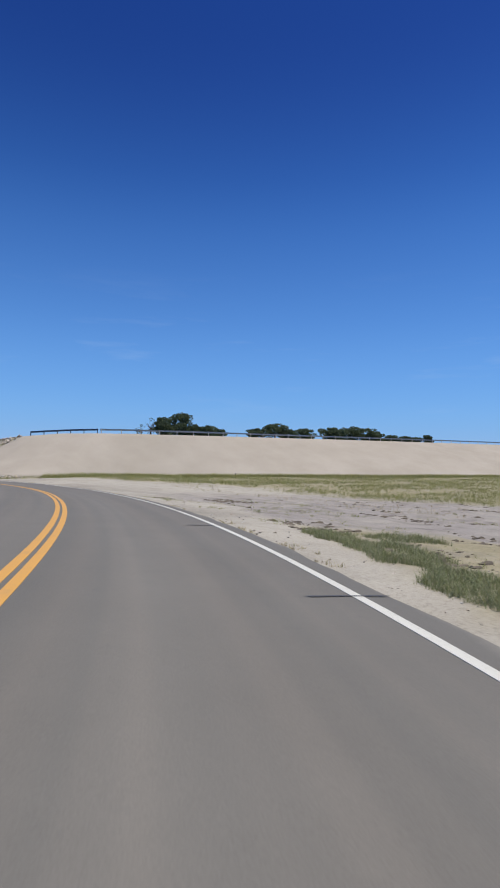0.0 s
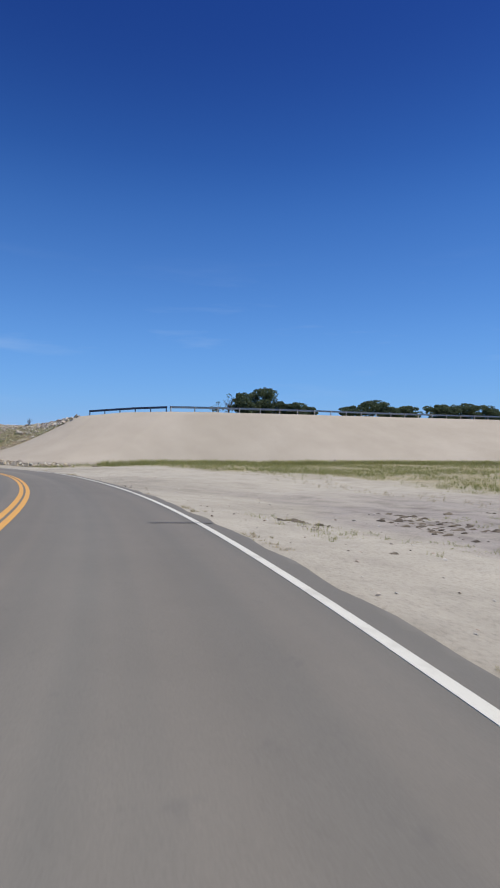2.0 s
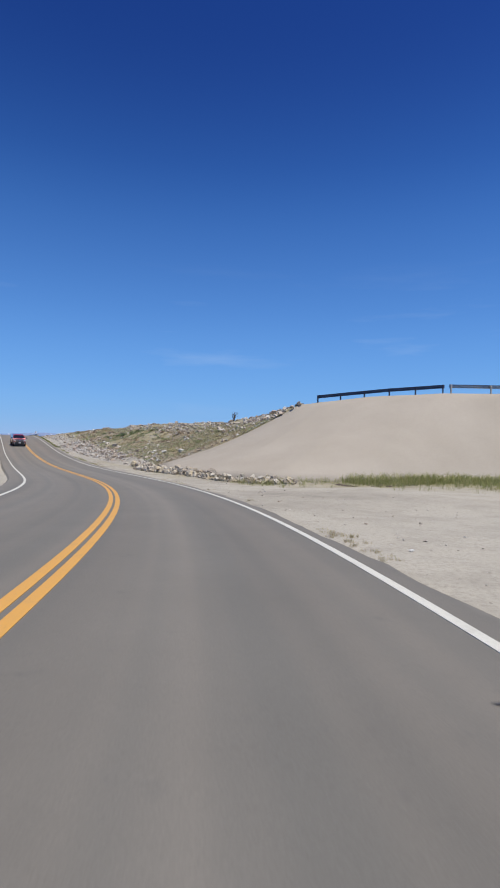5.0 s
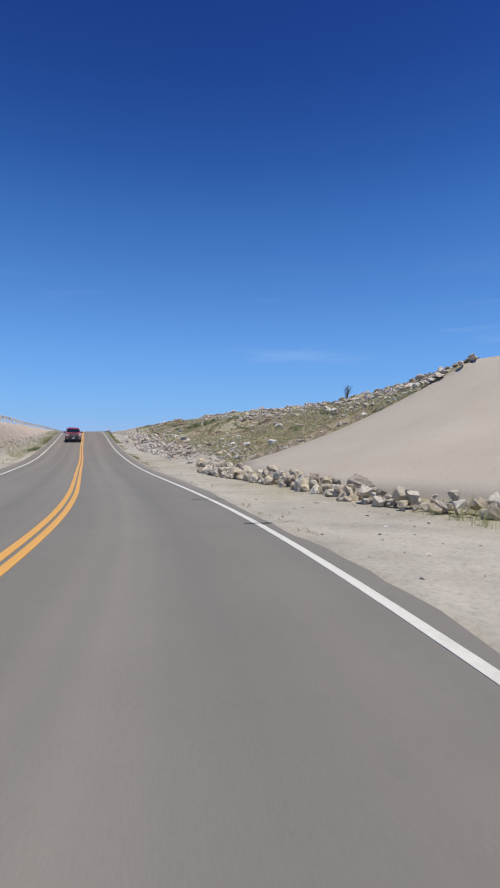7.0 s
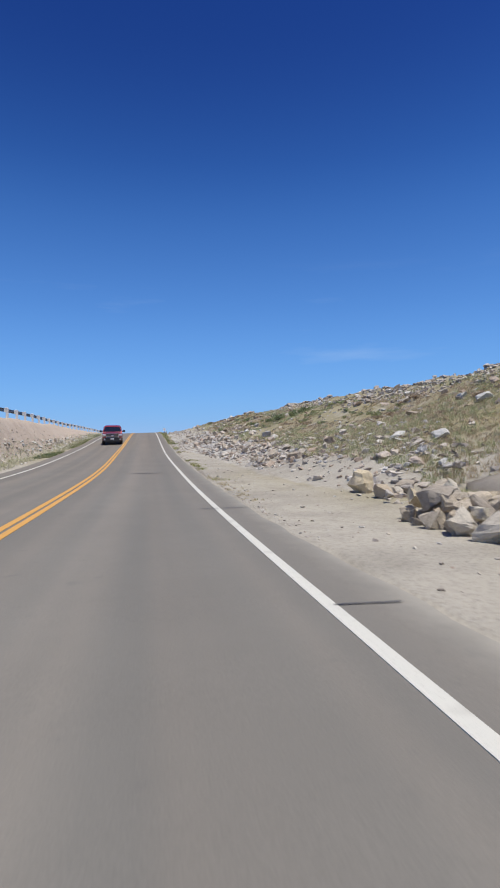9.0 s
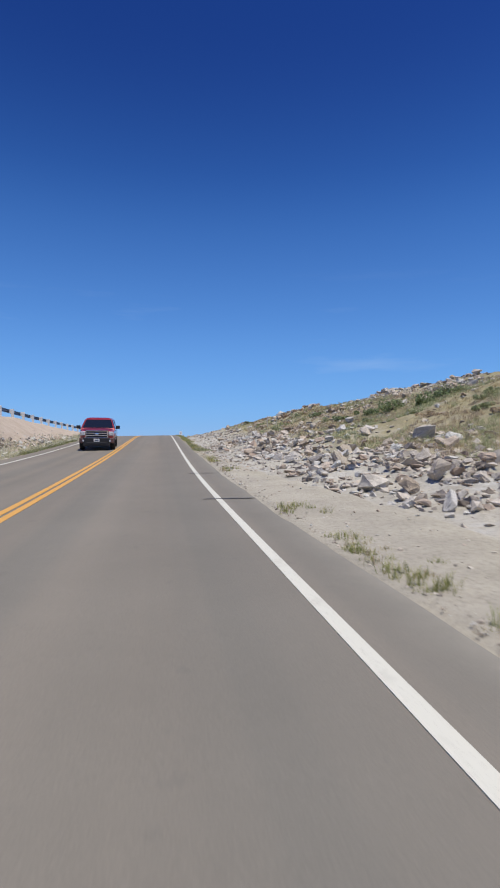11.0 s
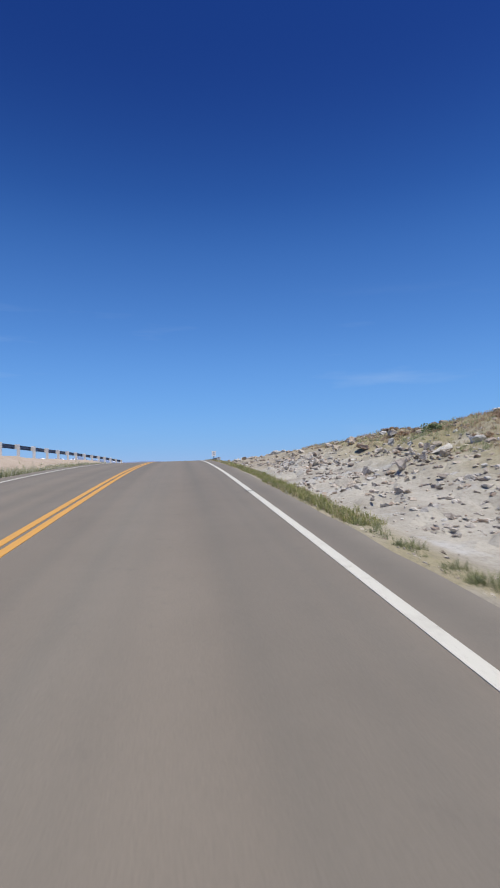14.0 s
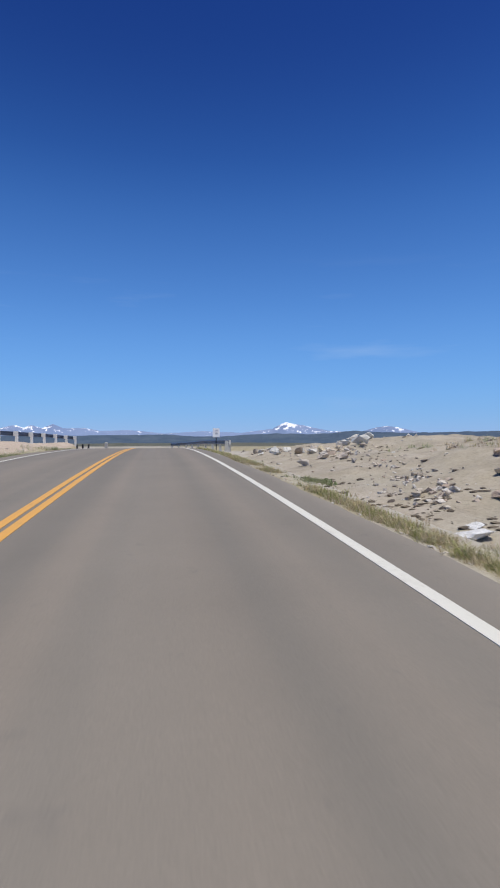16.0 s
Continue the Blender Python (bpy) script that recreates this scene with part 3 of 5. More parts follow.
def build_face():
    """The smooth soil-cement face of the dam, a slab with a crest lip and skirts."""
    foot, crest = np.array(FACE_FOOT), np.array(FACE_CREST)
    k = np.linspace(0, len(foot) - 1, 150)
    F = np.stack([np.interp(k, range(len(foot)), foot[:, i]) for i in range(3)], -1)
    C = np.stack([np.interp(k, range(len(crest)), crest[:, i]) for i in range(3)], -1)
    rows = [F - (0, 0, 1.6)]
    for v in np.linspace(0, 1, 15):
        q = F + (C - F) * v
        bow = math.sin(v * math.pi) * np.interp(k, [0, 3, 5, 7], [-0.6, -0.6, -0.1, 0.15])
        q = q + np.stack([0 * k, 0 * k, bow + fuzz(q[:, 0], q[:, 1], 4, 3) * 0.03], -1)
        rows.append(q)
    back = np.stack([np.gradient(C[:, 1]), -np.gradient(C[:, 0])], -1)
    back /= np.maximum(np.hypot(*back.T), 1e-6)[:, None]
    top = C.copy()
    top[:, :2] -= back * 1.3 * np.clip(k, 0.05, 1)[:, None]
    rows += [top + (0, 0, 0.02), top - (0, 0, 1.6)]
    V = np.stack(rows)
    nr, nk = V.shape[:2]
    idx = np.arange(nr * nk).reshape(nr, nk)
    faces = np.stack([idx[:-1, :-1], idx[:-1, 1:], idx[1:, 1:], idx[1:, :-1]], -1).reshape(-1, 4).tolist()
    faces += [idx[:, 0].tolist(), idx[::-1, -1].tolist()]
    me = from_arrays("dam_face", V.reshape(-1, 3).tolist(), faces, CEMENT)
    me.polygons.foreach_set("use_smooth", [len(p.vertices) == 4 for p in me.polygons])
    return tagged(new("dam_face", me), "smooth beige soil-cement face of the dam", "embankment", kind="structure")


build_face()


# ---- road ----
def ribbon(name, ss, lefts, rights, up, mat, thick=0.0):
    """A strip of road between two offsets from the white line, with edges that turn down."""
    cols = [np.stack([on_road(ss, lefts, up - thick)]), np.stack([on_road(ss, lefts, up)]), np.stack([on_road(ss, rights, up)]), np.stack([on_road(ss, rights, up - thick)])]
    V = np.concatenate(cols)
    n = len(ss)
    idx = np.arange(4 * n).reshape(4, n)
    faces = np.stack([idx[:-1, :-1], idx[1:, :-1], idx[1:, 1:], idx[:-1, 1:]], -1).reshape(-1, 4)
    return from_arrays(name, V.reshape(-1, 3).tolist(), faces.tolist(), mat)


def build_road():
    ss = np.arange(-48, 262.1, 0.5)
    ed = paved_edge(ss) + fuzz(ss, ss * 0, 1.3, 4, 5) * (0.13 - 0.06 * step(ss, 90, 110))
    us = [(-8.0 - 0.25 + fuzz(ss, ss * 0 + 50, 2.5, 6) * 0.12, -0.2), (-8.0 + 0 * ss, 0), (-5.4 + 0 * ss, 0.0), (-3.6 + 0 * ss, 0.0), (-1.8 + 0 * ss, 0), (0 * ss, 0), (ed - 0.06, -0.005), (ed + 0.1, -0.2)]
    V = np.stack([on_road(ss, u, up) for u, up in us])
    n = len(ss)
    idx = np.arange(len(us) * n).reshape(len(us), n)
    faces = np.stack([idx[:-1, :-1], idx[1:, :-1], idx[1:, 1:], idx[:-1, 1:]], -1).reshape(-1, 4)
    me = from_arrays("road", V.reshape(-1, 3).tolist(), faces.tolist(), ASPHALT)
    uv = me.uv_layers.new(name="UVMap")
    flat = np.stack([np.stack([u, ss], -1) for u, _ in us]).reshape(-1, 2)
    li = np.empty(len(me.loops), int)
    me.loops.foreach_get("vertex_index", li)
    uv.data.foreach_set("uv", flat[li].ravel())
    road = tagged(new("road", me), "worn two-lane grey-brown asphalt road", "road", kind="structure")
    fine = np.arange(-48, 262.1, 1.0)

    def line(name, a, b, mat, label):
        ob = new(name, ribbon(name, fine, a + 0 * fine, b + 0 * fine, 0.006, mat, 0.006))
        ob.parent = road
        ob["label"] = label

    line("edge_line", -0.06, 0.06, WHITE_LINE, "white painted edge line")
    line("edge_line", -2 * LANE - 0.06, -2 * LANE + 0.06, WHITE_LINE, "white painted edge line")
    line("centre_line", -LANE - 0.165, -LANE - 0.035, YELLOW_LINE, "yellow painted centre line")
    line("centre_line", -LANE + 0.035, -LANE + 0.165, YELLOW_LINE, "yellow painted centre line")
    # dark narrow strips across the asphalt: station, left end, right end
    dark_strips = [(5.5, -0.6, 0.55), (18, -0.1, 0.35), (30, -1.0, 0.6), (39.3, -0.15, 0.8), (97, 0.03, 0.6), (104, -0.4, 0.65), (116.7, -2.2, -0.8), (127, -0.32, 0.8),
             (133.2, -0.3, 0.88), (165, -0.15, 0.1), (177.5, -0.3, 0.5), (80.5, -0.25, 0.5), (85.5, -0.5, 0.6), (53, -0.57, 0.6), (13, -0.75, -0.04)]
    for k, (s, a, b) in enumerate(dark_strips):
        us = np.linspace(a, min(b, float(paved_edge(s)) - 0.07), 12)
        wob = s + fuzz(us * 0 + k * 7, us, 0.5, 9) * 0.05
        wide = (0.075 if s == 116.7 else 0.013 if s == 97 else 0.022 if s in (5.5, 53, 104) else 0.045) + 0.012 * fuzz(us, us * 0 + k, 0.3, 12)
        wide[0] = wide[-1] = 0.006
        V = np.concatenate([on_road(wob - wide, us, 0.0095), on_road(wob + wide, us, 0.0095)])
        me = from_arrays("crack_sealant", V.tolist(), [(i, i + 1, i + 13, i + 12) for i in range(11)], DARK_STRIP)
        ob = new("crack_sealant", me)
        ob.parent = road
        ob["label"] = "dark narrow strip across the asphalt"
    return road


build_road()


# ---- guardrails ----
PALE_WOOD = plain("bleached_timber", (0.8, 0.78, 0.73), 0.85, grain=0.35, scale=9)
W_PROFILE = [(0.0, 0.155), (0.035, 0.14), (0.08, 0.105), (0.08, 0.06), (0.015, 0.02), (0.015, -0.02), (0.08, -0.06), (0.08, -0.105), (0.035, -0.14), (0.0, -0.155)]


def beam_mesh(line, side, height, steel):
    """A W-beam swept along a line; side: +1 lays it to the right of the posts as one walks the line."""
    line = np.array(line, float)
    d = np.gradient(line[:, :2], axis=0)
    d /= np.hypot(*d.T)[:, None]
    n = np.stack([d[:, 1], -d[:, 0]], -1) * side
    prof = [(a + 0.075, b) for a, b in W_PROFILE] + [(a + 0.068, b * 0.985) for a, b in W_PROFILE[::-1]]
    V = np.stack([np.concatenate([line[:, :2] + n * a, line[:, 2:] + height - 0.155 + b], 1) for a, b in prof], 1)
    m, k = V.shape[:2]
    idx = np.arange(m * k).reshape(m, k)
    nxt = np.roll(idx, -1, 1)
    faces = np.stack([idx[:-1], nxt[:-1], nxt[1:], idx[1:]], -1).reshape(-1, 4).tolist()
    faces += [idx[0].tolist(), idx[-1][::-1].tolist()]
    return from_arrays("beam", V.reshape(-1, 3).tolist(), faces, steel)


def post_mesh(height, wide=0.1, mat=None):
    bm = bmesh.new()
    if wide > 0.15:
        # a squared timber post with a timber block between it and the beam
        add_box(bm, 0, -0.16, height / 2 - 0.33, wide, 0.19, height + 0.78, bevel=0.015)
        add_box(bm, 0, 0.0, height - 0.12, wide * 0.92, 0.15, 0.36, bevel=0.012)
    else:
        add_box(bm, 0, -0.07, height / 2 - 0.35, wide, 0.012, height + 0.7)
        add_box(bm, 0, 0.07, height / 2 - 0.35, wide, 0.012, height + 0.7)
        add_box(bm, 0, 0, height / 2 - 0.35, 0.012, 0.13, height + 0.7)
        add_box(bm, 0, 0, height - 0.16, wide + 0.01, 0.15, 0.3, bevel=0.01)
    return mesh_of(bm, "post", mat or POST_STEEL)


def resample(line, gap):
    line = np.array(line, float)
    run = np.r_[0, np.cumsum(np.hypot(*np.diff(line[:, :2], axis=0).T))]
    k = max(int(round(run[-1] / gap)), 1)
    at = np.linspace(0, run[-1], k + 1)
    return np.stack([np.interp(at, run, line[:, i]) for i in range(3)], -1)


def guardrail(line, gap, side, height, label, group, wide=0.1, mat=None, steel=None):
    rail = empty("guardrail", label, "guardrail", group, at=tuple(line[0]))
    base = rail.matrix_basis.inverted()
    posts = resample(line, gap)
    me = post_mesh(height, wide, mat)
    for k, q in enumerate(posts):
        d = posts[min(k + 1, len(posts) - 1)] - posts[max(k - 1, 0)]
        ob = new("post", me)
        ob.parent = rail
        ob.matrix_basis = base @ pose(q[0], q[1], q[2], random.uniform(-1.5, 1.5), random.uniform(-1.5, 1.5), math.degrees(math.atan2(d[1], d[0])))
    fine = resample(line, gap / 2)
    beam = new("beam", beam_mesh(fine, side, height + 0.02, steel or SKY_GALV))
    beam.parent = rail
    beam.matrix_basis = base
    for q, s in ((fine[0], -1), (fine[-1], 1)):
        bm = bmesh.new()
        add_box(bm, 0, 0, 0, 0.22, 0.05, 0.33, bevel=0.02)
        cap = part("end_cap", bm, SKY_GALV, rail, "flared steel end piece")
        d = (fine[1] - fine[0]) if s < 0 else (fine[-1] - fine[-2])
        n = Vector((d[1], -d[0], 0)).normalized() * side * 0.11
        cap.matrix_basis = base @ pose(q[0] + n.x, q[1] + n.y, q[2] + height - 0.135, 0, 0, math.degrees(math.atan2(d[1], d[0])))
    return rail


guardrail([(51.5, 88.75, 4.3), (53.2, 86.4, 4.5), (55.6, 83.1, 4.75), (58.35, 79.35, 4.92)], 2.4, -1, 0.8,
          "weathered galvanised steel guardrail ending on the dam crest, shade and sky reflection in its colour", "dam guardrails", 0.1, SHADED_STEEL)
guardrail([(58.8, 78.85, 4.93), (63, 77.75, 5.05), (76, 74.3, 5.3), (95, 70.8, 5.6), (113, 66.3, 5.85), (135, 57.3, 6.05), (182, 36, 6.25), (262, -5.5, 6.3)], 3.81, -1, 0.8,
          "long galvanised steel guardrail along the dam crest road", "dam guardrails", steel=PALE_GALV)
guardrail([(x, y, z - 0.05) for x, y, z in LEFT_RAIL], 3.81, -1, 0.85, "steel guardrail on pale timber posts along the bank", "road guardrails", 0.2, PALE_WOOD)
guardrail([(33.3, 206.3, 1.19), (32.6, 217, 1.14), (31.4, 228, 0.95), (29.9, 236, 0.78)], 3.81, -1, 0.9, "galvanised guardrail beyond the crest of the road", "road guardrails")

# ---- stones ----
rng = np.random.default_rng(7)


def stone_mesh(seed, flat, mat, name="boulder", points=13, ragged=0.85, cuts=2):
    """A broken, angular stone: the hull of random points, its faces pitted, stepped along the bedding and worn at the edges."""
    r = np.random.default_rng(seed)
    bm = bmesh.new()
    for _ in range(points):
        v = r.normal(size=3)
        v /= np.linalg.norm(v)
        v = np.sign(v) * np.abs(v) ** 0.7
        bm.verts.new((v[0] * 0.55 * r.uniform(ragged, 1.1), v[1] * 0.45 * r.uniform(ragged, 1.1), v[2] * flat * r.uniform(ragged, 1.1)))
    out = bmesh.ops.convex_hull(bm, input=bm.verts)
    loose = {g for g in out["geom_interior"] + out["geom_unused"] if isinstance(g, bmesh.types.BMVert)}
    bmesh.ops.delete(bm, geom=list(loose), context="VERTS")
    bmesh.ops.dissolve_limit(bm, angle_limit=radians(9), verts=bm.verts, edges=bm.edges)
    bmesh.ops.triangulate(bm, faces=bm.faces)
    if cuts:
        bmesh.ops.subdivide_edges(bm, edges=bm.edges, cuts=cuts, use_grid_fill=True)
        bm.normal_update()
        off = Vector(r.uniform(-50, 50, 3))
        for v in bm.verts:
            n = noise.noise(v.co * 2.6 + off) * 0.085 + noise.noise(v.co * 7.0 + off) * 0.045
            ledge = (abs((v.co.z * 7.0 + noise.noise(v.co * 1.7 - off) * 1.2) % 1.0 - 0.5) - 0.25) * 0.075
            side = 1.0 - abs(v.normal.z)
            v.co += v.normal * (n + ledge * side)
        bmesh.ops.triangulate(bm, faces=bm.faces)
    return mesh_of(bm, name, mat)


TAN_SET = [stone_mesh(k, 0.34 + 0.06 * (k % 4), TAN_ROCK, points=13 + k % 7, ragged=0.7) for k in range(20)]
GREY_SET = [stone_mesh(20 + k, 0.2 + 0.05 * (k % 4), GREY_ROCK, points=10 + k % 7, ragged=0.6) for k in range(24)]
WHITE_SET = [stone_mesh(50 + k, 0.17 + 0.03 * k, WHITE_ROCK, points=11 + k, ragged=0.6) for k in range(5)]


def lay_stone(meshes, x, y, size, sink, label, group, tilt=18, lift=0.0, name="boulder", z=None, lean=0.0):
    me = meshes[rng.integers(len(meshes))]
    g = land([x], [y])[0][0] if z is None else z
    ob = tagged(new(name, me), label, "rock", group)
    turn = pose(0, 0, 0, 0, -lean) @ pose(0, 0, 0, rng.uniform(-tilt, tilt), rng.uniform(-tilt, tilt), rng.uniform(0, 360))
    low = -min((turn @ v.co).z for v in me.vertices) * size
    ob.matrix_basis = Matrix.Translation((x, y, g + low * (1 - sink) + lift)) @ turn @ Matrix.Diagonal((size, size, size, 1))
    return ob


# the row of boulders along the foot of the dam's face
s_row = 78.5
while s_row < 102:
    thick = 0.44 if s_row > 84 else 0.36
    for lane_u, lift, chance in ((3.45, 0.0, 1.0), (3.85, 0.05, 0.9), (4.25, 0.12, 0.8), (3.65, 0.34, 0.6), (4.1, 0.42, 0.6)):
        if rng.random() < chance * (0.6 if s_row < 82 and lift > 0.3 else 1):
            x, y, z = on_road(s_row + rng.uniform(-0.3, 0.3), lane_u - 0.5 * step(s_row, 92, 98) + rng.uniform(-0.15, 0.15) + max(84 - s_row, 0) * 0.5)
            g = np.interp(s_row, S, RZ) - 0.06
            lay_stone(TAN_SET, x, y, rng.uniform(0.4, 0.95 + 0.6 * rng.random() ** 2) * thick, 0.15, "tan broken boulder in the row below the dam face", "boulders along the foot of the dam", 32,
                      lift * thick * 1.6, z=g)
    s_row += rng.uniform(0.42, 0.75) * (thick + 0.05)


for _ in range(14):
    x, y, _z = on_road(rng.uniform(101.5, 106), rng.uniform(3.7, 5.6))
    lay_stone(TAN_SET, x, y, rng.uniform(0.3, 0.65), 0.15, "tan broken boulder in the row below the dam face", "boulders along the foot of the dam", 32)


def scatter(count, s_range, weight):
    """Stations and offsets drawn with a density that weight(s, u) gives."""
    out = []
    while len(out) < count:
        s, u = rng.uniform(*s_range, 4000), rng.uniform(2.4, 22, 4000)
        keep = rng.random(4000) < weight(s, u)
        out += list(zip(s[keep], u[keep]))
    return np.array(out[:count])


def bank_weight(s, u):
    top = np.interp(s, [q[0] for q in BANK_CREST], [q[1] for q in BANK_CREST]) + 1.5
    toe = np.interp(s, [q[0] for q in BANK_TOE], [q[1] for q in BANK_TOE])
    w = np.where((u > toe + 0.3) & (u < top), 0.5, 0.0)
    w = w + np.where((u > toe) & (u < toe + 4.5), 0.45, 0) * (0.15 + 0.85 * step(s, 116, 130)) * step(158 - s, 0, 8)
    w = w + np.where((u > top - 4.5) & (u < top), 0.35, 0)
    clump = fuzz(s, u, 3.5, 21, 3)
    face_edge = 104.0
    return w * np.clip(0.6 + clump * 1.3, 0.05, 1) * (s > face_edge - 0.75 * (u - 5)) * (1 - 0.8 * step(s, 151, 158)) * (1 - 0.8 * step(s, 176, 184)) * (1 - 0.72 * step(u, 8, 10) * step(top - 4 - u, 0, 1))


near = scatter(300, (99, 205), bank_weight)
for s, u in near:
    x, y, _ = on_road(s, u)
    big = 0.22 + 0.55 * rng.random() ** 1.8
    if 126 < s < 152 and u < 10:
        big *= 1.12
    if s > 160:
        big *= 0.7
    kinds = GREY_SET if rng.random() > 0.05 else WHITE_SET
    lay_stone(kinds, x, y, big, 0.3, "pale broken riprap rock on the weedy bank", "riprap rocks on the bank", 26, name="riprap_rock", lean=16)
PALE_SLAB = rock("pale_slab", [(0.8, 0.79, 0.76), (0.72, 0.72, 0.7)])
SLAB_SET = [stone_mesh(140 + k, 0.1, PALE_SLAB, points=12, ragged=0.75) for k in range(2)]
for x, y, size in ((32.8, 176.55, 0.62), (33.1, 176.95, 0.3), (36.2, 138.4, 1.0)):
    lay_stone(SLAB_SET, x, y, size, 0.5, "whitish flat slab of rock lying on the bank", "pale slabs on the bank", 3, name="pale_slab", lean=15)
# bright broken stones along the brow where the bank runs out
for s, u, size, tan in ((200.5, 4.6, 0.5, 0), (201.2, 5.2, 0.4, 1), (201.8, 4.4, 0.45, 0), (203.0, 3.6, 0.5, 0), (203.6, 4.2, 0.5, 0), (204.5, 3.1, 0.4, 0), (205.5, 4.0, 0.55, 0), (206.5, 3.2, 0.4, 1),
                        (207.5, 3.7, 0.45, 0), (202.5, 6.6, 0.75, 0), (204.0, 7.6, 0.85, 0), (199.8, 5.4, 0.35, 1), (208.5, 4.6, 0.5, 0)):
    x, y, _ = on_road(s, u)
    lay_stone(TAN_SET if tan else WHITE_SET, x, y, size, 0.2, "tan broken stone on the brow of the bank" if tan else "whitish broken stone on the brow of the bank", "pale stones on the brow", 24, name="brow_stone", lean=8)
# slabs that stand out
for x, y, size, white in ((34.3, 178.2, 0.45, 0), (43.25, 103.9, 0.9, 1), (41.15, 99.3, 0.75, 1), (49.9, 89.6, 0.9, 1), (49.2, 89.0, 0.6, 0), (48.6, 89.6, 0.5, 0), (49.6, 90.6, 0.6, 0), (50.6, 89.3, 0.5, 0), (48.9, 90.4, 0.45, 0), (39.1, 103.0, 0.8, 1), (38.8, 102.2, 0.5, 1), (37.3, 192.6, 0.9, 1), (35.6, 189.5, 0.7, 0),
                          (38.6, 195, 0.9, 1), (34.6, 189.0, 0.8, 0), (37.5, 128.2, 0.95, 0), (39.0, 130.1, 0.9, 0), (36.4, 127.9, 0.7, 0), (36.8, 130.5, 0.8, 0),
                          (36.2, 142.8, 0.9, 0), (37.6, 140.9, 1.0, 0), (35.2, 139, 0.7, 0), (36.9, 133, 0.9, 0), (38.6, 134.5, 1.05, 0), (40.6, 137.3, 1.1, 0), (48.9, 87.4, 1.0, 1), (48.2, 90, 0.9, 0),
                          (47.9, 93, 0.9, 0), (40.8, 157.1, 1.0, 1), (36.7, 159.3, 0.7, 0), (37.3, 160.7, 0.8, 1), (36.6, 164.1, 0.6, 0), (34.6, 186.8, 0.6, 0)):
    lay_stone(WHITE_SET if white else GREY_SET, x, y, size * (1 if white else 0.7), 0.25, "whitish flat slab of rock on the bank" if white else "large angular grey-brown rock on the bank", "large slabs on the bank", 12, name="rock_slab", lean=10)


def heap(s0, u0, long, deep, count, small, large):
    """Broken blocks tipped together, with dark hollows between them."""
    for _ in range(count):
        x, y, _z = on_road(s0 + rng.normal() * long * 0.5, u0 + rng.normal() * deep * 0.5)
        size = small + (large - small) * rng.random() ** 1.6
        lay_stone(BLOCK_SET if rng.random() > 0.05 else WHITE_SET, x, y, size, 0.3, "angular broken block in a heap of rocks on the bank", "heaped blocks on the bank", 30, rng.uniform(0, 0.2) * (s0 < 158), name="rock_block", lean=14)


BLOCK_SET = [stone_mesh(90 + k, 0.25 + 0.06 * (k % 3), GREY_ROCK, points=9 + k % 5, ragged=0.6) for k in range(18)]
HEAPS = ((168, 4.4, 2.6, 1.3, 14, 0.15, 0.5), (162, 5.4, 2.4, 1.4, 12, 0.15, 0.5), (153, 4.8, 1.6, 1.2, 16, 0.25, 0.75), (150.5, 4.0, 1.6, 1.2, 16, 0.25, 0.7), (148, 2.8, 1.4, 0.9, 12, 0.15, 0.5), (151, 5.6, 2, 0.8, 10, 0.3, 0.8), (146, 5.2, 2.2, 1.0, 12, 0.25, 0.7),
           (144, 4.4, 2.0, 0.8, 8, 0.2, 0.6), (154.5, 4.2, 1.2, 1.0, 8, 0.25, 0.7), (160, 4.1, 2.5, 0.8, 8, 0.12, 0.35), (165, 3.6, 2.2, 1.0, 10, 0.1, 0.3), (104.5, 5.0, 1.6, 0.9, 16, 0.2, 0.5), (107, 6.4, 1.6, 1.0, 14, 0.2, 0.5), (176, 4.0, 2.6, 1.0, 30, 0.15, 0.5),
           (179.5, 4.2, 1.8, 0.8, 20, 0.15, 0.45), (182, 3.6, 0.8, 0.4, 8, 0.12, 0.36), (188, 3.3, 1.0, 0.5, 10, 0.12, 0.36), (201, 5.6, 2.2, 1.0, 14, 0.2, 0.7), (212, 5.4, 3.0, 0.6, 10, 0.2, 0.6),
           (190, 3.9, 0.8, 0.5, 9, 0.1, 0.3), (193, 4.6, 1.2, 0.8, 8, 0.1, 0.3), (186, 4.8, 1.2, 0.8, 8, 0.1, 0.3), (170, 6.3, 1.5, 0.6, 5, 0.3, 0.6), (138, 5.5, 3, 1.2, 14, 0.2, 0.6), (130, 5.8, 3, 1.4, 14, 0.2, 0.6), (122, 6.0, 4, 1.4, 14, 0.2, 0.55), (114, 5.6, 4, 1.2, 14, 0.2, 0.55))
for h_ in HEAPS:
    many = 110 < h_[0] < 158
    heap(h_[0] - 0.6, h_[1] - 0.35, *h_[2:4], int(h_[4] * (1.2 if many else 0.75)), h_[5] * 0.8, h_[6] * (0.8 if many else 1.0 if h_[0] > 158 else 0.7))


# the largest blocks lie half buried at the foot of the bank
for x, y, size in ((36.1, 138.4, 0.8), (36.0, 135.6, 1.0), (39.2, 140.1, 0.9), (37.5, 132.6, 1.15), (39.5, 137.0, 0.85), (36.3, 130.3, 1.0), (35.1, 128.0, 1.2), (35.2, 133.5, 0.8), (38.7, 129.9, 1.1), (37.7, 131.5, 0.9),
                   (36.2, 131.4, 0.85), (34.9, 129.6, 0.9), (36.9, 127.0, 1.1), (35.6, 126.0, 0.9), (37.0, 134.3, 0.9)):
    lay_stone(BLOCK_SET, x, y, size * 0.62, 0.4, "large broken block half buried in the bank", "large blocks on the bank", 16, name="rock_block", lean=16)


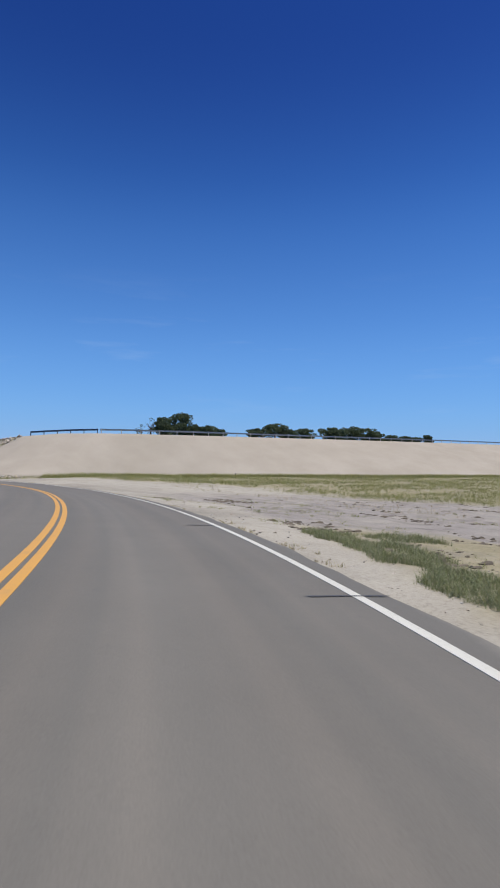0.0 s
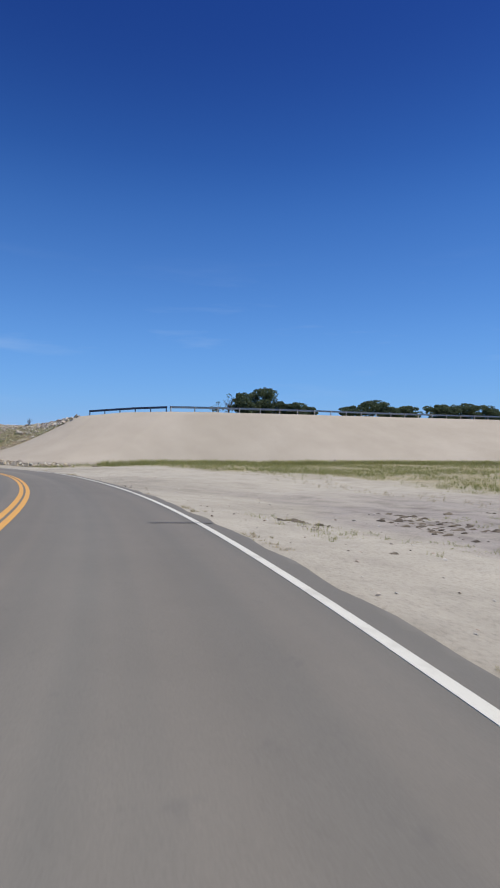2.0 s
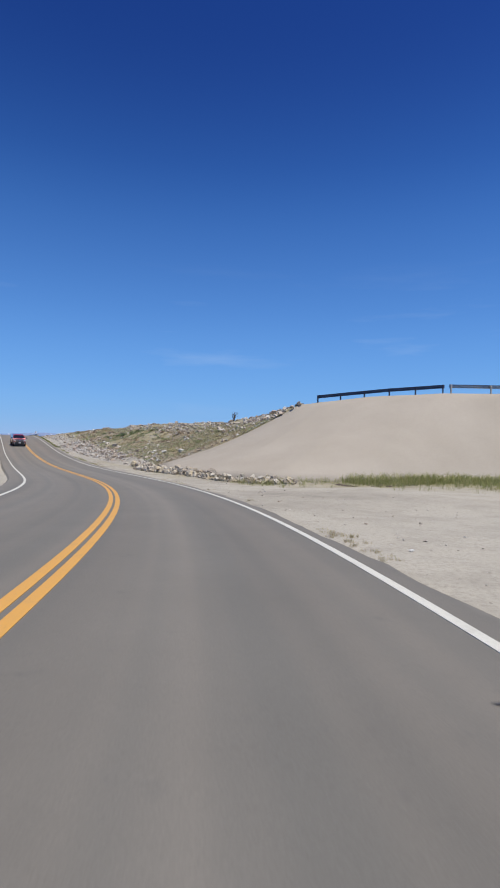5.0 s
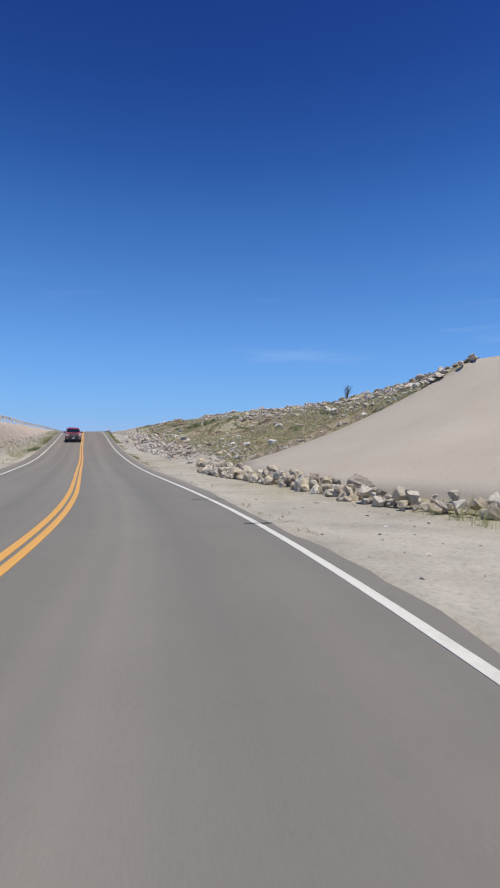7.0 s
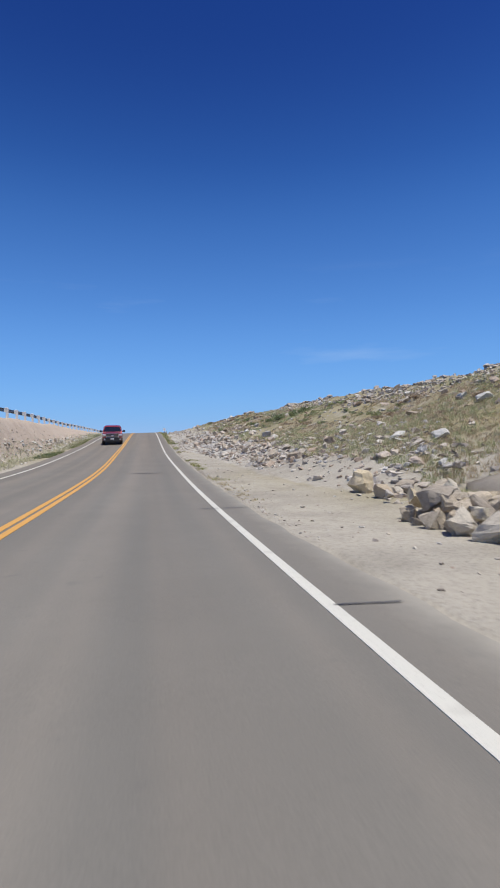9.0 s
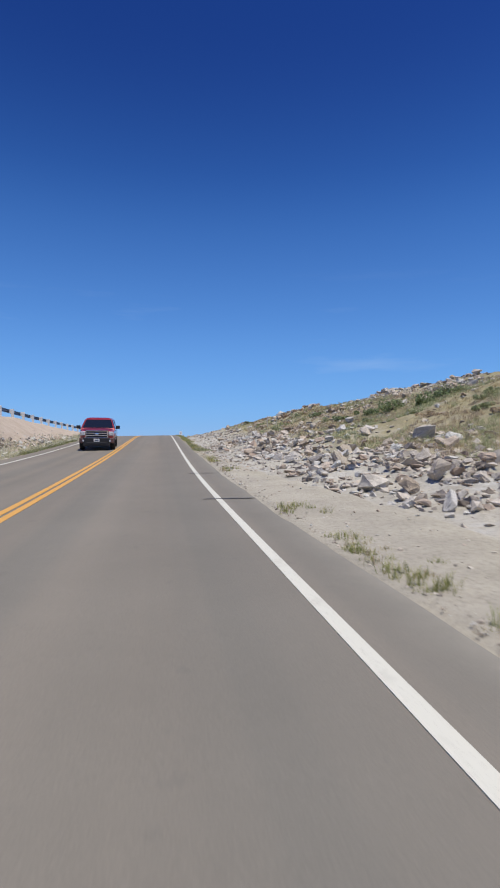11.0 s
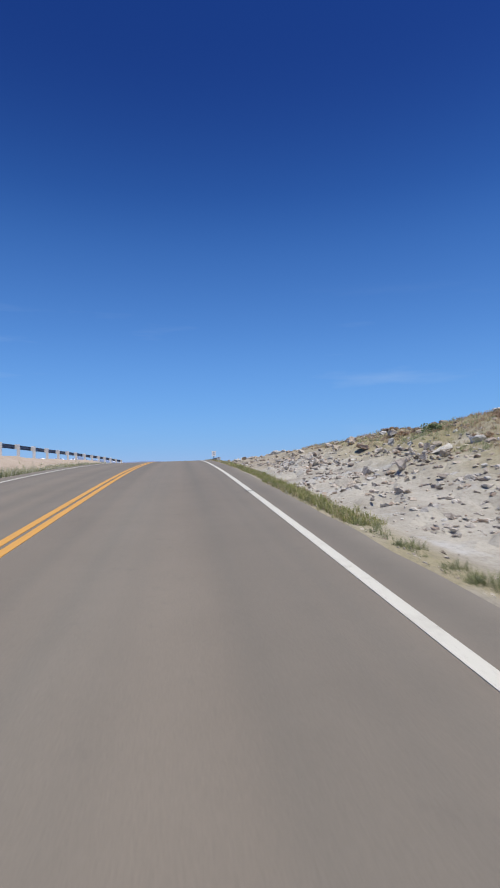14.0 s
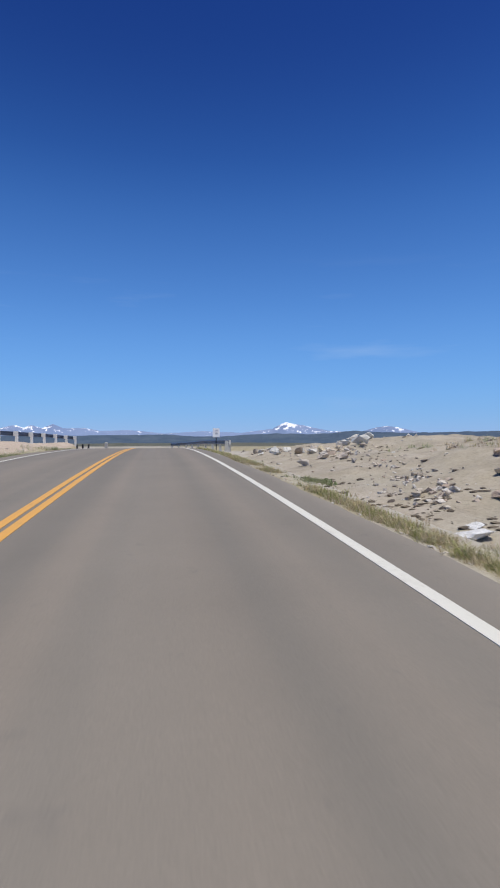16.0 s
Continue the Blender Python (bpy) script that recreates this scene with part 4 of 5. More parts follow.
# stones along the edge where the smooth face meets the bank
for k in range(46):
    v = rng.random()
    x, y = 38.4 + 11.3 * v - 0.2 + rng.normal() * 0.25, 97.7 - 9.0 * v + abs(rng.normal()) * 0.5 + 0.25
    lay_stone(GREY_SET, x, y, 0.18 + 0.35 * rng.random() ** 2 + 0.2 * (v > 0.8), 0.2, "pale rock along the edge of the dam face", "rocks edging the dam face", 25, name="edge_rock")
# pale rocks showing along the top of the bank
for k in range(215):
    s_ = rng.uniform(100, 164) if k < 165 else rng.uniform(160, 192)
    x, y, _z = on_road(s_, np.interp(s_, [q[0] for q in BANK_CREST], [q[1] for q in BANK_CREST]) - 2.2 + rng.uniform(-1.4, 2.4))
    lay_stone(GREY_SET, x, y, (0.25 + 0.45 * rng.random() ** 1.8) * (0.65 if s_ < 112 else 1), 0.36, "pale rock along the top of the bank", "rocks on the crest of the bank", 14, name="crest_rock")


# pale stones along the foot of the low bank beyond the far lane
for k in range(260):
    s_ = 126 + 46 * rng.random() ** 0.9
    x, y, _z = on_road(s_, -bank_foot(s_) + 0.35 - 1.2 * rng.random() * np.interp(s_, [126, 132, 160, 172], [0.4, 1, 1, 0.5]))
    lay_stone(WHITE_SET if rng.random() < 0.55 else GREY_SET, x, y, 0.16 + 0.32 * rng.random() ** 1.7, 0.25, "pale stone along the foot of the low bank", "pale stones below the bank", 26, name="bank_stone", lean=-14)


def rubble_field():
    """Small stones too many to count, on the bank, along the shoulder and on the bare ground."""
    base = []
    for k in range(14):
        me = stone_mesh(70 + k, 0.2 + 0.05 * (k % 3), RUBBLE, "pebble", 10 + k % 3, 0.6 if k > 5 else 0.85, cuts=1 if k > 5 else 0)
        base.append((np.array([v.co for v in me.vertices]), [list(p.vertices) for p in me.polygons]))
        bpy.data.meshes.remove(me)
    su = [(s, u, (0.04 + 0.44 * rng.random() ** 2.6) * (0.55 if s > 153 else 1)) for s, u in scatter(13500, (99, 212), lambda s, u: bank_weight(s, u) * 0.8 + 0.2 * (u > 2.0) * (u < 9) * (s > 150) * (1 - 0.93 * step(s, 176, 186)))]
    su += [(rng.uniform(0, 95), 0.7 + abs(rng.normal()) * 3.2, 0.02 + 0.07 * rng.random() ** 3) for _ in range(1500)]
    su += [(rng.uniform(95, 215), 1.1 + abs(rng.normal()) * 1.3, 0.02 + 0.08 * rng.random() ** 3) for _ in range(1200)]
    su += [(rng.uniform(105, 215), -8.5 - abs(rng.normal()) * 0.7, 0.03 + 0.14 * rng.random() ** 2) for _ in range(500)]
    su += [(rng.uniform(134, 158), 1.0 + 3.4 * rng.random(), 0.02 + 0.13 * rng.random() ** 2.8) for _ in range(2600)]
    su += [(s, u, w) for s, u, w in [(rng.uniform(150, 184), 1.5 + 4.5 * rng.random(), 0.02 + 0.18 * rng.random() ** 2.2) for _ in range(5200)] if fuzz(s, u * 1.6, 2.6, 141, 3) > 0.22]
    su += [(s, -bank_foot(s) - 0.3 + rng.normal() * 0.6, 0.06 + 0.24 * rng.random() ** 2) for s in rng.uniform(122, 172, 900)]
    su += [(s, paved_edge(s) + 0.06 + abs(rng.normal()) * 0.16, 0.012 + 0.05 * rng.random() ** 2.5) for s in rng.uniform(100, 206, 3200)]
    for h_ in HEAPS:
        su += [(h_[0] - 0.6 + rng.normal() * h_[2] * 0.7, h_[1] - 0.35 + rng.normal() * h_[3] * 0.7, h_[6] * (0.12 + 0.5 * rng.random() ** 2)) for _ in range(70)]
    su = np.array(su)
    P = on_road(su[:, 0], su[:, 1])
    g = land(P[:, 0], P[:, 1])[0]
    V, Fc, n = [], [], 0
    for (x, y, _), z, size in zip(P, g, su[:, 2]):
        if inside(np.array([x]), np.array([y]), FACE_POLY)[0]:
            continue
        v, f = base[rng.integers(6, 14) if size > 0.17 else rng.integers(6)]
        a = rng.uniform(0, 6.28)
        c, s_ = math.cos(a), math.sin(a)
        tip = np.array(Matrix.Rotation(rng.uniform(-0.8, 0.8), 3, 'X'))
        w = (v @ tip @ np.array([[c, s_, 0], [-s_, c, 0], [0, 0, 1]])) * size * rng.uniform(0.7, 1.3, 3) + (x, y, z + size * 0.05)
        V.append(w)
        Fc += [[i + n for i in q] for q in f]
        n += len(v)
    ob = new("loose_stones", from_arrays("loose_stones", np.concatenate(V).tolist(), Fc, RUBBLE))
    return tagged(ob, "loose broken stones and gravel on dry ground", "stones", kind="stuff")


rubble_field()


def along(line, count, inner, outer, power=1.0):
    """Places beside a polyline, offset towards its right-hand side."""
    pts = resample(line, 0.5)
    k = rng.uniform(0, len(pts) - 1.001, count)
    i = k.astype(int)
    q = pts[i] + (pts[i + 1] - pts[i]) * (k - i)[:, None]
    d = pts[i + 1] - pts[i]
    d /= np.hypot(d[:, 0], d[:, 1])[:, None]
    off = inner + (outer - inner) * rng.random(count) ** power
    return np.stack([q[:, 0] + d[:, 1] * off, q[:, 1] - d[:, 0] * off], -1)


def clods():
    """Dark lumps of dry mud and roots lying on the bare sandy ground, and shadow-dark stones on the bank."""
    me = stone_mesh(120, 0.2, CLODS_SHADE, "clod", 10, cuts=0)
    v0, f0 = np.array([v.co for v in me.vertices]), [list(p.vertices) for p in me.polygons]
    bpy.data.meshes.remove(me)
    s, u = rng.uniform(2, 36, 11000), 2.5 + 28 * rng.random(11000)
    keep = fuzz(s * 0.6, u * 1.5, 2.4, 131, 3) > 0.3
    s, u = s[keep], u[keep]
    e_s = rng.uniform(-4, 62, 600)
    e_u = paved_edge(e_s) + 0.25 + np.abs(rng.normal(0, 0.35, 600))
    keep = fuzz(e_s, e_u * 0, 1.6, 133, 3) > 0.42
    s, u = np.r_[s, e_s[keep]], np.r_[u, e_u[keep]]
    P = on_road(s, u)
    size = np.where(np.arange(len(s)) < len(s) - keep.sum(), 0.04 + 0.26 * rng.random(len(s)) ** 3, 0.02 + 0.07 * rng.random(len(s)) ** 2)
    drift = along(FACE_FOOT[3:10], 2600, 3.0, 5.2, 1.3)
    drift = drift[fuzz(drift[:, 0], drift[:, 1], 4, 151, 3) > 0.12]
    P = np.r_[P, np.c_[drift, np.zeros(len(drift))]]
    size = np.r_[size, 0.08 + 0.3 * rng.random(len(drift)) ** 2.5]
    # small heaps of stones on the bare end of the bank, shadows painted into their dark colour
    for hs, hu, long, many in ((187.5, 1.9, 1.2, 40), (186.3, 1.8, 0.7, 20), (187.2, 2.7, 0.45, 34), (186.2, 2.2, 0.35, 22), (194, 4.5, 0.6, 18), (197, 4.3, 0.8, 30), (195.5, 6.6, 0.3, 7), (187, 3.6, 0.25, 8),
                               (187.3, 3.3, 0.25, 8), (185, 2.5, 0.3, 12), (198, 6.5, 1.4, 30), (190.5, 2.2, 0.7, 24), (182, 2.6, 0.8, 26), (179, 3.2, 0.8, 26), (183.5, 4.6, 0.8, 16)):
        P = np.r_[P, on_road(hs + rng.normal(0, long * 0.6, many), hu + rng.normal(0, 0.16 + long * 0.12, many)) * (1, 1, 0)]
        size = np.r_[size, 0.025 + 0.13 * rng.random(many) ** 2]
    s = P[:, 0]
    g = land(P[:, 0], P[:, 1])[0]
    V = P[:, None] * (1, 1, 0) + g[:, None, None] * np.array((0, 0, 1)) + v0[None] * size[:, None, None] * rng.uniform(0.6, 1.4, (len(s), 1, 3)) + (0, 0, 0.01)
    F = [[i + k * len(v0) for i in f] for k in range(len(s)) for f in f0]
    ob = new("soil_clods", from_arrays("soil_clods", V.reshape(-1, 3).tolist(), F, CLODS_SHADE))
    return tagged(ob, "dark clods of dry mud on sandy ground, and bank stones with shadow in their colour", "soil", kind="stuff")


clods()


# ---- plants ----
def tufts(name, places, mat, height, label, blades=7, spread_m=0.16, category="grass"):
    """Tufts of bent blades at the places given, as one mesh."""
    places = np.asarray(places)
    g = land(places[:, 0], places[:, 1])[0]
    n = len(places) * blades
    base = np.repeat(np.c_[places[:, :2], g - 0.02], blades, 0) + np.c_[rng.normal(0, spread_m * 0.32, (n, 2)), np.zeros(n)]
    size = np.repeat(places[:, 2] if places.shape[1] > 2 else np.ones(len(places)), blades)
    h = height * size * rng.uniform(0.45, 1.15, n)
    a = rng.uniform(0, 2 * np.pi, n)
    lean = h * rng.uniform(0.12, 0.9, n)
    way = np.stack([np.cos(a), np.sin(a), 0 * a], -1)
    side = np.stack([-np.sin(a), np.cos(a), 0 * a], -1) * (0.003 + 0.014 * h)[:, None]
    mid = base + way * (lean * 0.35)[:, None] + np.c_[np.zeros((n, 2)), h * 0.6]
    tip = base + way * lean[:, None] + np.c_[np.zeros((n, 2)), h]
    V = np.stack([base - side, base + side, mid + side * 0.7, mid - side * 0.7, tip], 1)
    i = np.arange(n)[:, None] * 5
    faces = (i + [0, 1, 2, 3]).tolist() + (i + [3, 2, 4]).tolist()
    ob = new(name, from_arrays(name, V.reshape(-1, 3).tolist(), faces, mat))
    return tagged(ob, label, category, kind="stuff")


def thin(p, scale, seed, level):
    return p[fuzz(p[:, 0], p[:, 1], scale, seed, 3) > level]


n_ = 85000
q = np.c_[36 + 100 * rng.random(n_) ** 1.3, rng.uniform(-25, 74, n_)]
q = q[~inside(q[:, 0], q[:, 1], TOE_POLY)]
q = q[rng.random(len(q)) < meadow(q[:, 0], q[:, 1]) * np.clip(0.75 + fuzz(q[:, 0], q[:, 1], 4, 73, 3) * 1.4, 0.1, 1)]
tufts("meadow_grass", np.c_[q, rng.uniform(0.5, 1.1, len(q))], GRASS, 0.4, "green and yellow grass on the flat below the dam", 8, 0.35)
q = along(FACE_FOOT[4:10], 11000, -0.4, 3.0, 1.6)
q = q[rng.random(len(q)) < np.interp(q[:, 0], [40, 48, 60, 90], [0.3, 0.7, 1.0, 1.0])]
tufts("foot_grass", np.c_[q, rng.uniform(0.5, 1.2, len(q))], GRASS, 0.62, "strip of tall green and yellow grass at the foot of the dam", 14, 0.5)
s_, u_ = rng.uniform(-10, 17, 26000), 0.95 + 8.2 * rng.random(26000) ** 1.25
keep = (fuzz(s_, u_ * 1.5, 2.6, 33, 4) > -0.12 + 0.3 * step(s_, 11.5, 16.5)) & (u_ + 0.5 * fuzz(s_, u_, 1.1, 35, 3) > np.interp(s_, [-10, 4.5, 6.5, 8, 13, 17], [1.15, 1.15, 1.55, 1.9, 2.35, 2.6])) & (u_ < np.interp(s_, [-10, 8, 11, 15, 16.5], [9.4, 8.0, 6.2, 5.4, 4.0]))
q = on_road(s_[keep], u_[keep])[:, :2]
tufts("shoulder_grass", np.c_[q, rng.uniform(0.4, 1.1, len(q))], GREEN_GRASS, 0.18, "patch of green grass on the sandy shoulder", 16, 0.2)
s_, u_ = rng.uniform(-8, 34, 5200), 2.0 + 24 * rng.random(5200)
keep = fuzz(s_, u_ * 1.4, 3.2, 39, 4) > 0.2
tufts("shoulder_weeds", np.c_[on_road(s_[keep], u_[keep])[:, :2], rng.uniform(0.3, 1.0, keep.sum())], GRASS, 0.15, "scattered low weeds on the rough sandy ground", 12, 0.2, "weeds")
far_s, far_u = rng.uniform(-5, 70, 5000), rng.uniform(14, 60, 5000)
q = on_road(far_s, far_u)[:, :2]
q = thin(q, 6, 37, 0.18)
tufts("ground_weeds", q, WEEDS, 0.22, "low dry weeds on bare ground", 6, 0.25, "weeds")
n_ = 6500
s_ = rng.uniform(112, 216, n_)
u_ = paved_edge(s_) + 0.12 + np.abs(rng.normal(0, 0.24, n_))
keep = (fuzz(s_, u_ * 0, 3.5, 41, 3) > 0.2 - 0.45 * step(s_, 142, 150)) & (rng.random(n_) < 0.2 + 0.8 * step(s_, 138, 148))
half = keep & (rng.random(n_) < 0.35 + 0.4 * step(s_, 176, 184))
tufts("verge_weeds", np.c_[on_road(s_[half], u_[half])[:, :2], rng.uniform(0.3, 1.1, half.sum())], WEEDS, 0.14, "dry verge weeds along the asphalt edge", 20, 0.16, "weeds")
keep = keep & ~half
tufts("verge_grass", np.c_[on_road(s_[keep], u_[keep])[:, :2], rng.uniform(0.4, 1.1, keep.sum())], GRASS, 0.16, "strip of verge grass along the asphalt edge", 22, 0.16)
s_ = np.r_[147.6 + rng.normal(0, 0.5, 160), rng.uniform(171, 176, 260), 190 + rng.normal(0, 0.35, 60), rng.uniform(150, 168, 200)]
u_ = np.r_[1.15 + rng.normal(0, 0.22, 160), paved_edge(s_[160:420]) + 0.15 + np.abs(rng.normal(0, 0.22, 260)), 1.6 + rng.normal(0, 0.2, 60), paved_edge(s_[480:]) + 0.12 + np.abs(rng.normal(0, 0.15, 200))]
tufts("verge_green", np.c_[on_road(s_, u_)[:, :2], rng.uniform(0.5, 1.1, len(s_))], GREEN_GRASS, 0.13, "fresh green grass clumps beside the asphalt edge", 26, 0.16)
s_ = rng.uniform(-5, 112, 900)
u_ = paved_edge(s_) + 0.1 + np.abs(rng.normal(0, 0.25, 900))
keep = fuzz(s_, u_ * 0, 2.0, 43, 3) > 0.3
tufts("edge_weeds", np.c_[on_road(s_[keep], u_[keep])[:, :2], rng.uniform(0.3, 0.9, keep.sum())], WEEDS, 0.12, "dry weeds along the asphalt edge", 16, 0.1, "weeds")


def slope_places(count, seed, level):
    su = scatter(count, (97, 200), lambda s, u: 0.9 * (u > 5.6 + 0.8 * (s > 118)) * (u < np.interp(s, [q[0] for q in BANK_CREST], [q[1] for q in BANK_CREST]) - 1.3 + 3.3 * step(s, 150, 165)) * (1 - 0.7 * step(s, 150, 170)))
    q = on_road(su[:, 0], su[:, 1])[:, :2]
    q = q[~inside(q[:, 0], q[:, 1], FACE_POLY)]
    q = thin(q, 5, seed, level)
    return np.c_[q, rng.uniform(0.5, 1.2, len(q))]


tufts("slope_brown_weeds", slope_places(11000, 59, -0.1), BROWN_WEEDS, 0.19, "dry brown weeds covering the upper bank", 18, 0.2, "weeds")
tufts("slope_grass", slope_places(16000, 51, 0.0), SLOPE_GREEN, 0.2, "green grass between the rocks of the bank", 18, 0.18)
tufts("slope_weeds", slope_places(10000, 57, 0.05), WEEDS, 0.17, "dry brownish weeds between the rocks of the bank", 16, 0.17, "weeds")
s_, u_ = rng.uniform(152, 190, 2600), rng.random(2600)
u_ = np.interp(s_, [q[0] for q in BANK_CREST], [q[1] for q in BANK_CREST]) - 2.2 + 3.4 * u_
keep = fuzz(s_, u_, 3, 61, 3) > -0.2
tufts("crest_weeds", np.c_[on_road(s_[keep], u_[keep])[:, :2], rng.uniform(0.5, 1.2, keep.sum())], RUSSET_WEEDS, 0.16, "dry reddish-brown weeds along the top of the bank", 18, 0.16, "weeds")
s_ = np.r_[rng.uniform(118, 222, 900), rng.uniform(124, 200, 3600)]
u_ = np.r_[-8.5 - np.abs(rng.normal(0, 0.8, 900)), -bank_foot(s_[900:]) + 0.1 + rng.normal(0, 0.4, 3600)]
tufts("bank_weeds", np.c_[on_road(s_, u_)[:, :2], rng.uniform(0.5, 1.2, 4500)], PALE_WEEDS, 0.26, "pale dry weeds on the low bank", 10, 0.2, "weeds")
s_ = rng.uniform(126, 222, 4200)
s_ = s_[fuzz(s_, s_ * 0, 6, 45, 3) > -0.25]
u_ = -8.25 - np.abs(rng.normal(0, 0.55, len(s_)))
tufts("bank_grass", np.c_[on_road(s_, u_)[:, :2], rng.uniform(0.4, 1.1, len(s_))], GREEN_GRASS, 0.26, "green grass at the edge of the far lane", 11, 0.16)


def leaf_cloud(blobs, leaf, count, seed):
    """Leaves as small bent quads through several overlapping blobs: (centre, radii)."""
    r = np.random.default_rng(seed)
    V = []
    for c, rad in blobs:
        d = r.normal(size=(count, 3))
        d /= np.linalg.norm(d, axis=1)[:, None]
        d *= (r.uniform(0.35, 1.0, count) ** 0.5)[:, None]
        at = np.array(c) + d * rad
        x = r.normal(size=(count, 3))
        x /= np.linalg.norm(x, axis=1)[:, None]
        y = np.cross(x, r.normal(size=(count, 3)))
        y /= np.linalg.norm(y, axis=1)[:, None]
        k = leaf * r.uniform(0.5, 1.4, count)[:, None]
        V.append(np.stack([at - x * k, at + y * k * 0.55, at + x * k, at - y * k * 0.55], 1))
    V = np.concatenate(V)
    i = np.arange(len(V))[:, None] * 4
    return V.reshape(-1, 3), (i + [0, 1, 2, 3]).tolist()


def shrub(x, y, size, label, mat, seed):
    z = land([x], [y])[0][0]
    r = np.random.default_rng(seed)
    ob = empty("shrub", label, "shrub", "shrubs beside the road", (x, y, z - 0.03), r.uniform(0, 360))
    blobs = [((r.normal() * 0.36 * size, r.normal() * 0.36 * size, size * r.uniform(0.08, 0.42)), np.array((0.34, 0.34, 0.24)) * size * r.uniform(0.4, 1.1)) for _ in range(9)]
    v, f = leaf_cloud(blobs, 0.045 * size + 0.02, 80, seed)
    lf = new("leaves", from_arrays("leaves", v.tolist(), f, mat))
    lf.parent = ob
    bm = bmesh.new()
    for _ in range(5):
        a = r.uniform(0, 6.28)
        add_cyl(bm, (0, 0, -0.05), (math.cos(a) * 0.3 * size, math.sin(a) * 0.3 * size, 0.55 * size), 0.02 * size, 0.006 * size, 5)
    part("stems", bm, BARK, ob)
    return ob


for k, (x, y, size) in enumerate(((32.5, 182.3, 0.4), (41.8, 137.7, 0.9), (42.6, 136.4, 1.0), (43.5, 134.8, 1.2), (44.1, 133.6, 1.3), (40.7, 139.2, 0.7), (41.2, 146, 0.8),
                                  (38.2, 76.2, 0.7), (37.2, 78.0, 0.5), (22.6, 124.5, 0.5), (22.9, 126.5, 0.6), (22.7, 128.5, 0.5), (22.6, 131, 0.45), (38.8, 164, 0.6))):
    shrub(x, y, size, "low grey-green shrub growing beside the road" if size < 1 else "green bush growing among the rocks", SHRUB, 100 + k)


# soft rounded weeds between the rocks, green or gone brown
for k in range(54):
    s_ = rng.uniform(106, 166)
    top_ = np.interp(s_, [q[0] for q in BANK_CREST], [q[1] for q in BANK_CREST])
    x, y, _z = on_road(s_, rng.uniform(max(6.8, top_ - 7.5), top_ - 2.2))
    if not inside(np.array([x]), np.array([y]), FACE_POLY)[0]:
        dry = k % 3 == 0
        shrub(x, y, rng.uniform(0.3, 0.6), "rounded brown dry weed between the rocks" if dry else "soft green weed growing between the rocks", BROWN_WEEDS if dry else SLOPE_GREEN, 200 + k)


# low brown bushes along the top of the bank further on
for k in range(40):
    s_ = rng.uniform(158, 180)
    x, y, _z = on_road(s_, np.interp(s_, [q[0] for q in BANK_CREST], [q[1] for q in BANK_CREST]) - rng.uniform(-0.6, 2.6))
    shrub(x, y, rng.uniform(0.22, 0.42), "low reddish-brown bush along the top of the bank", RUSSET_WEEDS, 300 + k)


def dead_bush(x, y, size):
    """A leafless bush of thin grey twigs."""
    r = np.random.default_rng(77)
    z = land([x], [y])[0][0]
    ob = empty("dead_bush", "leafless grey bush on top of the rocky bank", "bush", "", (x, y, z - 0.05))
    bm = bmesh.new()
    for _ in range(9):
        a, lean = r.uniform(0, 6.28), r.uniform(0.1, 0.55) * size
        tip = Vector((math.cos(a) * lean, math.sin(a) * lean, size * r.uniform(0.6, 1.0)))
        add_cyl(bm, (0, 0, -0.05), tip, 0.022 * size, 0.007 * size, 5)
        for _k in range(5):
            root = tip * r.uniform(0.35, 0.9)
            add_cyl(bm, root, root + Vector((r.normal() * 0.16, r.normal() * 0.16, r.uniform(0.1, 0.3))) * size, 0.009 * size, 0.004 * size, 4)
    part("branches", bm, BARK, ob)


dead_bush(49.0, 103.7, 1.3)


def tree(x, y, ground, top, wide, seed, bare=False):
    r = np.random.default_rng(seed)
    h = top - ground
    ob = empty("tree", "half-bare dark green tree behind the guardrail" if bare else "dark green bushy tree behind the dam guardrail", "tree", "trees behind the dam", (x, y, ground - 0.1), r.uniform(0, 360))
    bm = bmesh.new()
    add_cyl(bm, (0, 0, -0.3), (0.1, 0.05, h * 0.45), 0.05 * h, 0.03 * h, 8)
    limbs = []
    for k in range(26 if bare else 9):
        a, z0 = r.uniform(0, 6.28), r.uniform(0.12, 0.45) * h
        end = (math.cos(a) * wide * r.uniform(0.25, 0.42), math.sin(a) * wide * r.uniform(0.25, 0.42), h * r.uniform(0.45, 0.9))
        add_cyl(bm, (0.05, 0.02, z0), end, (0.008 if bare else 0.018) * h, 0.004 * h, 5)
        limbs.append(end)
    part("trunk", bm, BARK, ob)
    blobs = []
    for _ in range(6 if bare else 30):
        zz, a = r.uniform(0.04, 0.86), r.uniform(0, 6.28)
        out = 0.5 * wide * math.sqrt(max(1 - ((zz - 0.45) / 0.55) ** 2, 0.05)) * r.uniform(0.4, 1.0)
        blobs.append(((math.cos(a) * out, math.sin(a) * out, zz * h), np.array((0.21 * wide, 0.21 * wide, 0.15 * h)) * r.uniform(0.6, 1.2)))
    blobs.append(((0.05 * wide, 0, h * 0.88), np.array((0.14 * wide, 0.14 * wide, 0.12 * h))))
    v, f = leaf_cloud(blobs, 0.13 if bare else 0.17, 26 if bare else 200, seed + 1)
    cr = new("crown", from_arrays("crown", v.tolist(), f, JUNIPER))
    cr.parent = ob
    return ob


# bearing of each tree from the first bend, rise of its top above the eye in degrees, and crown width
EYE0 = (-1.6, 1.55, 1.3)


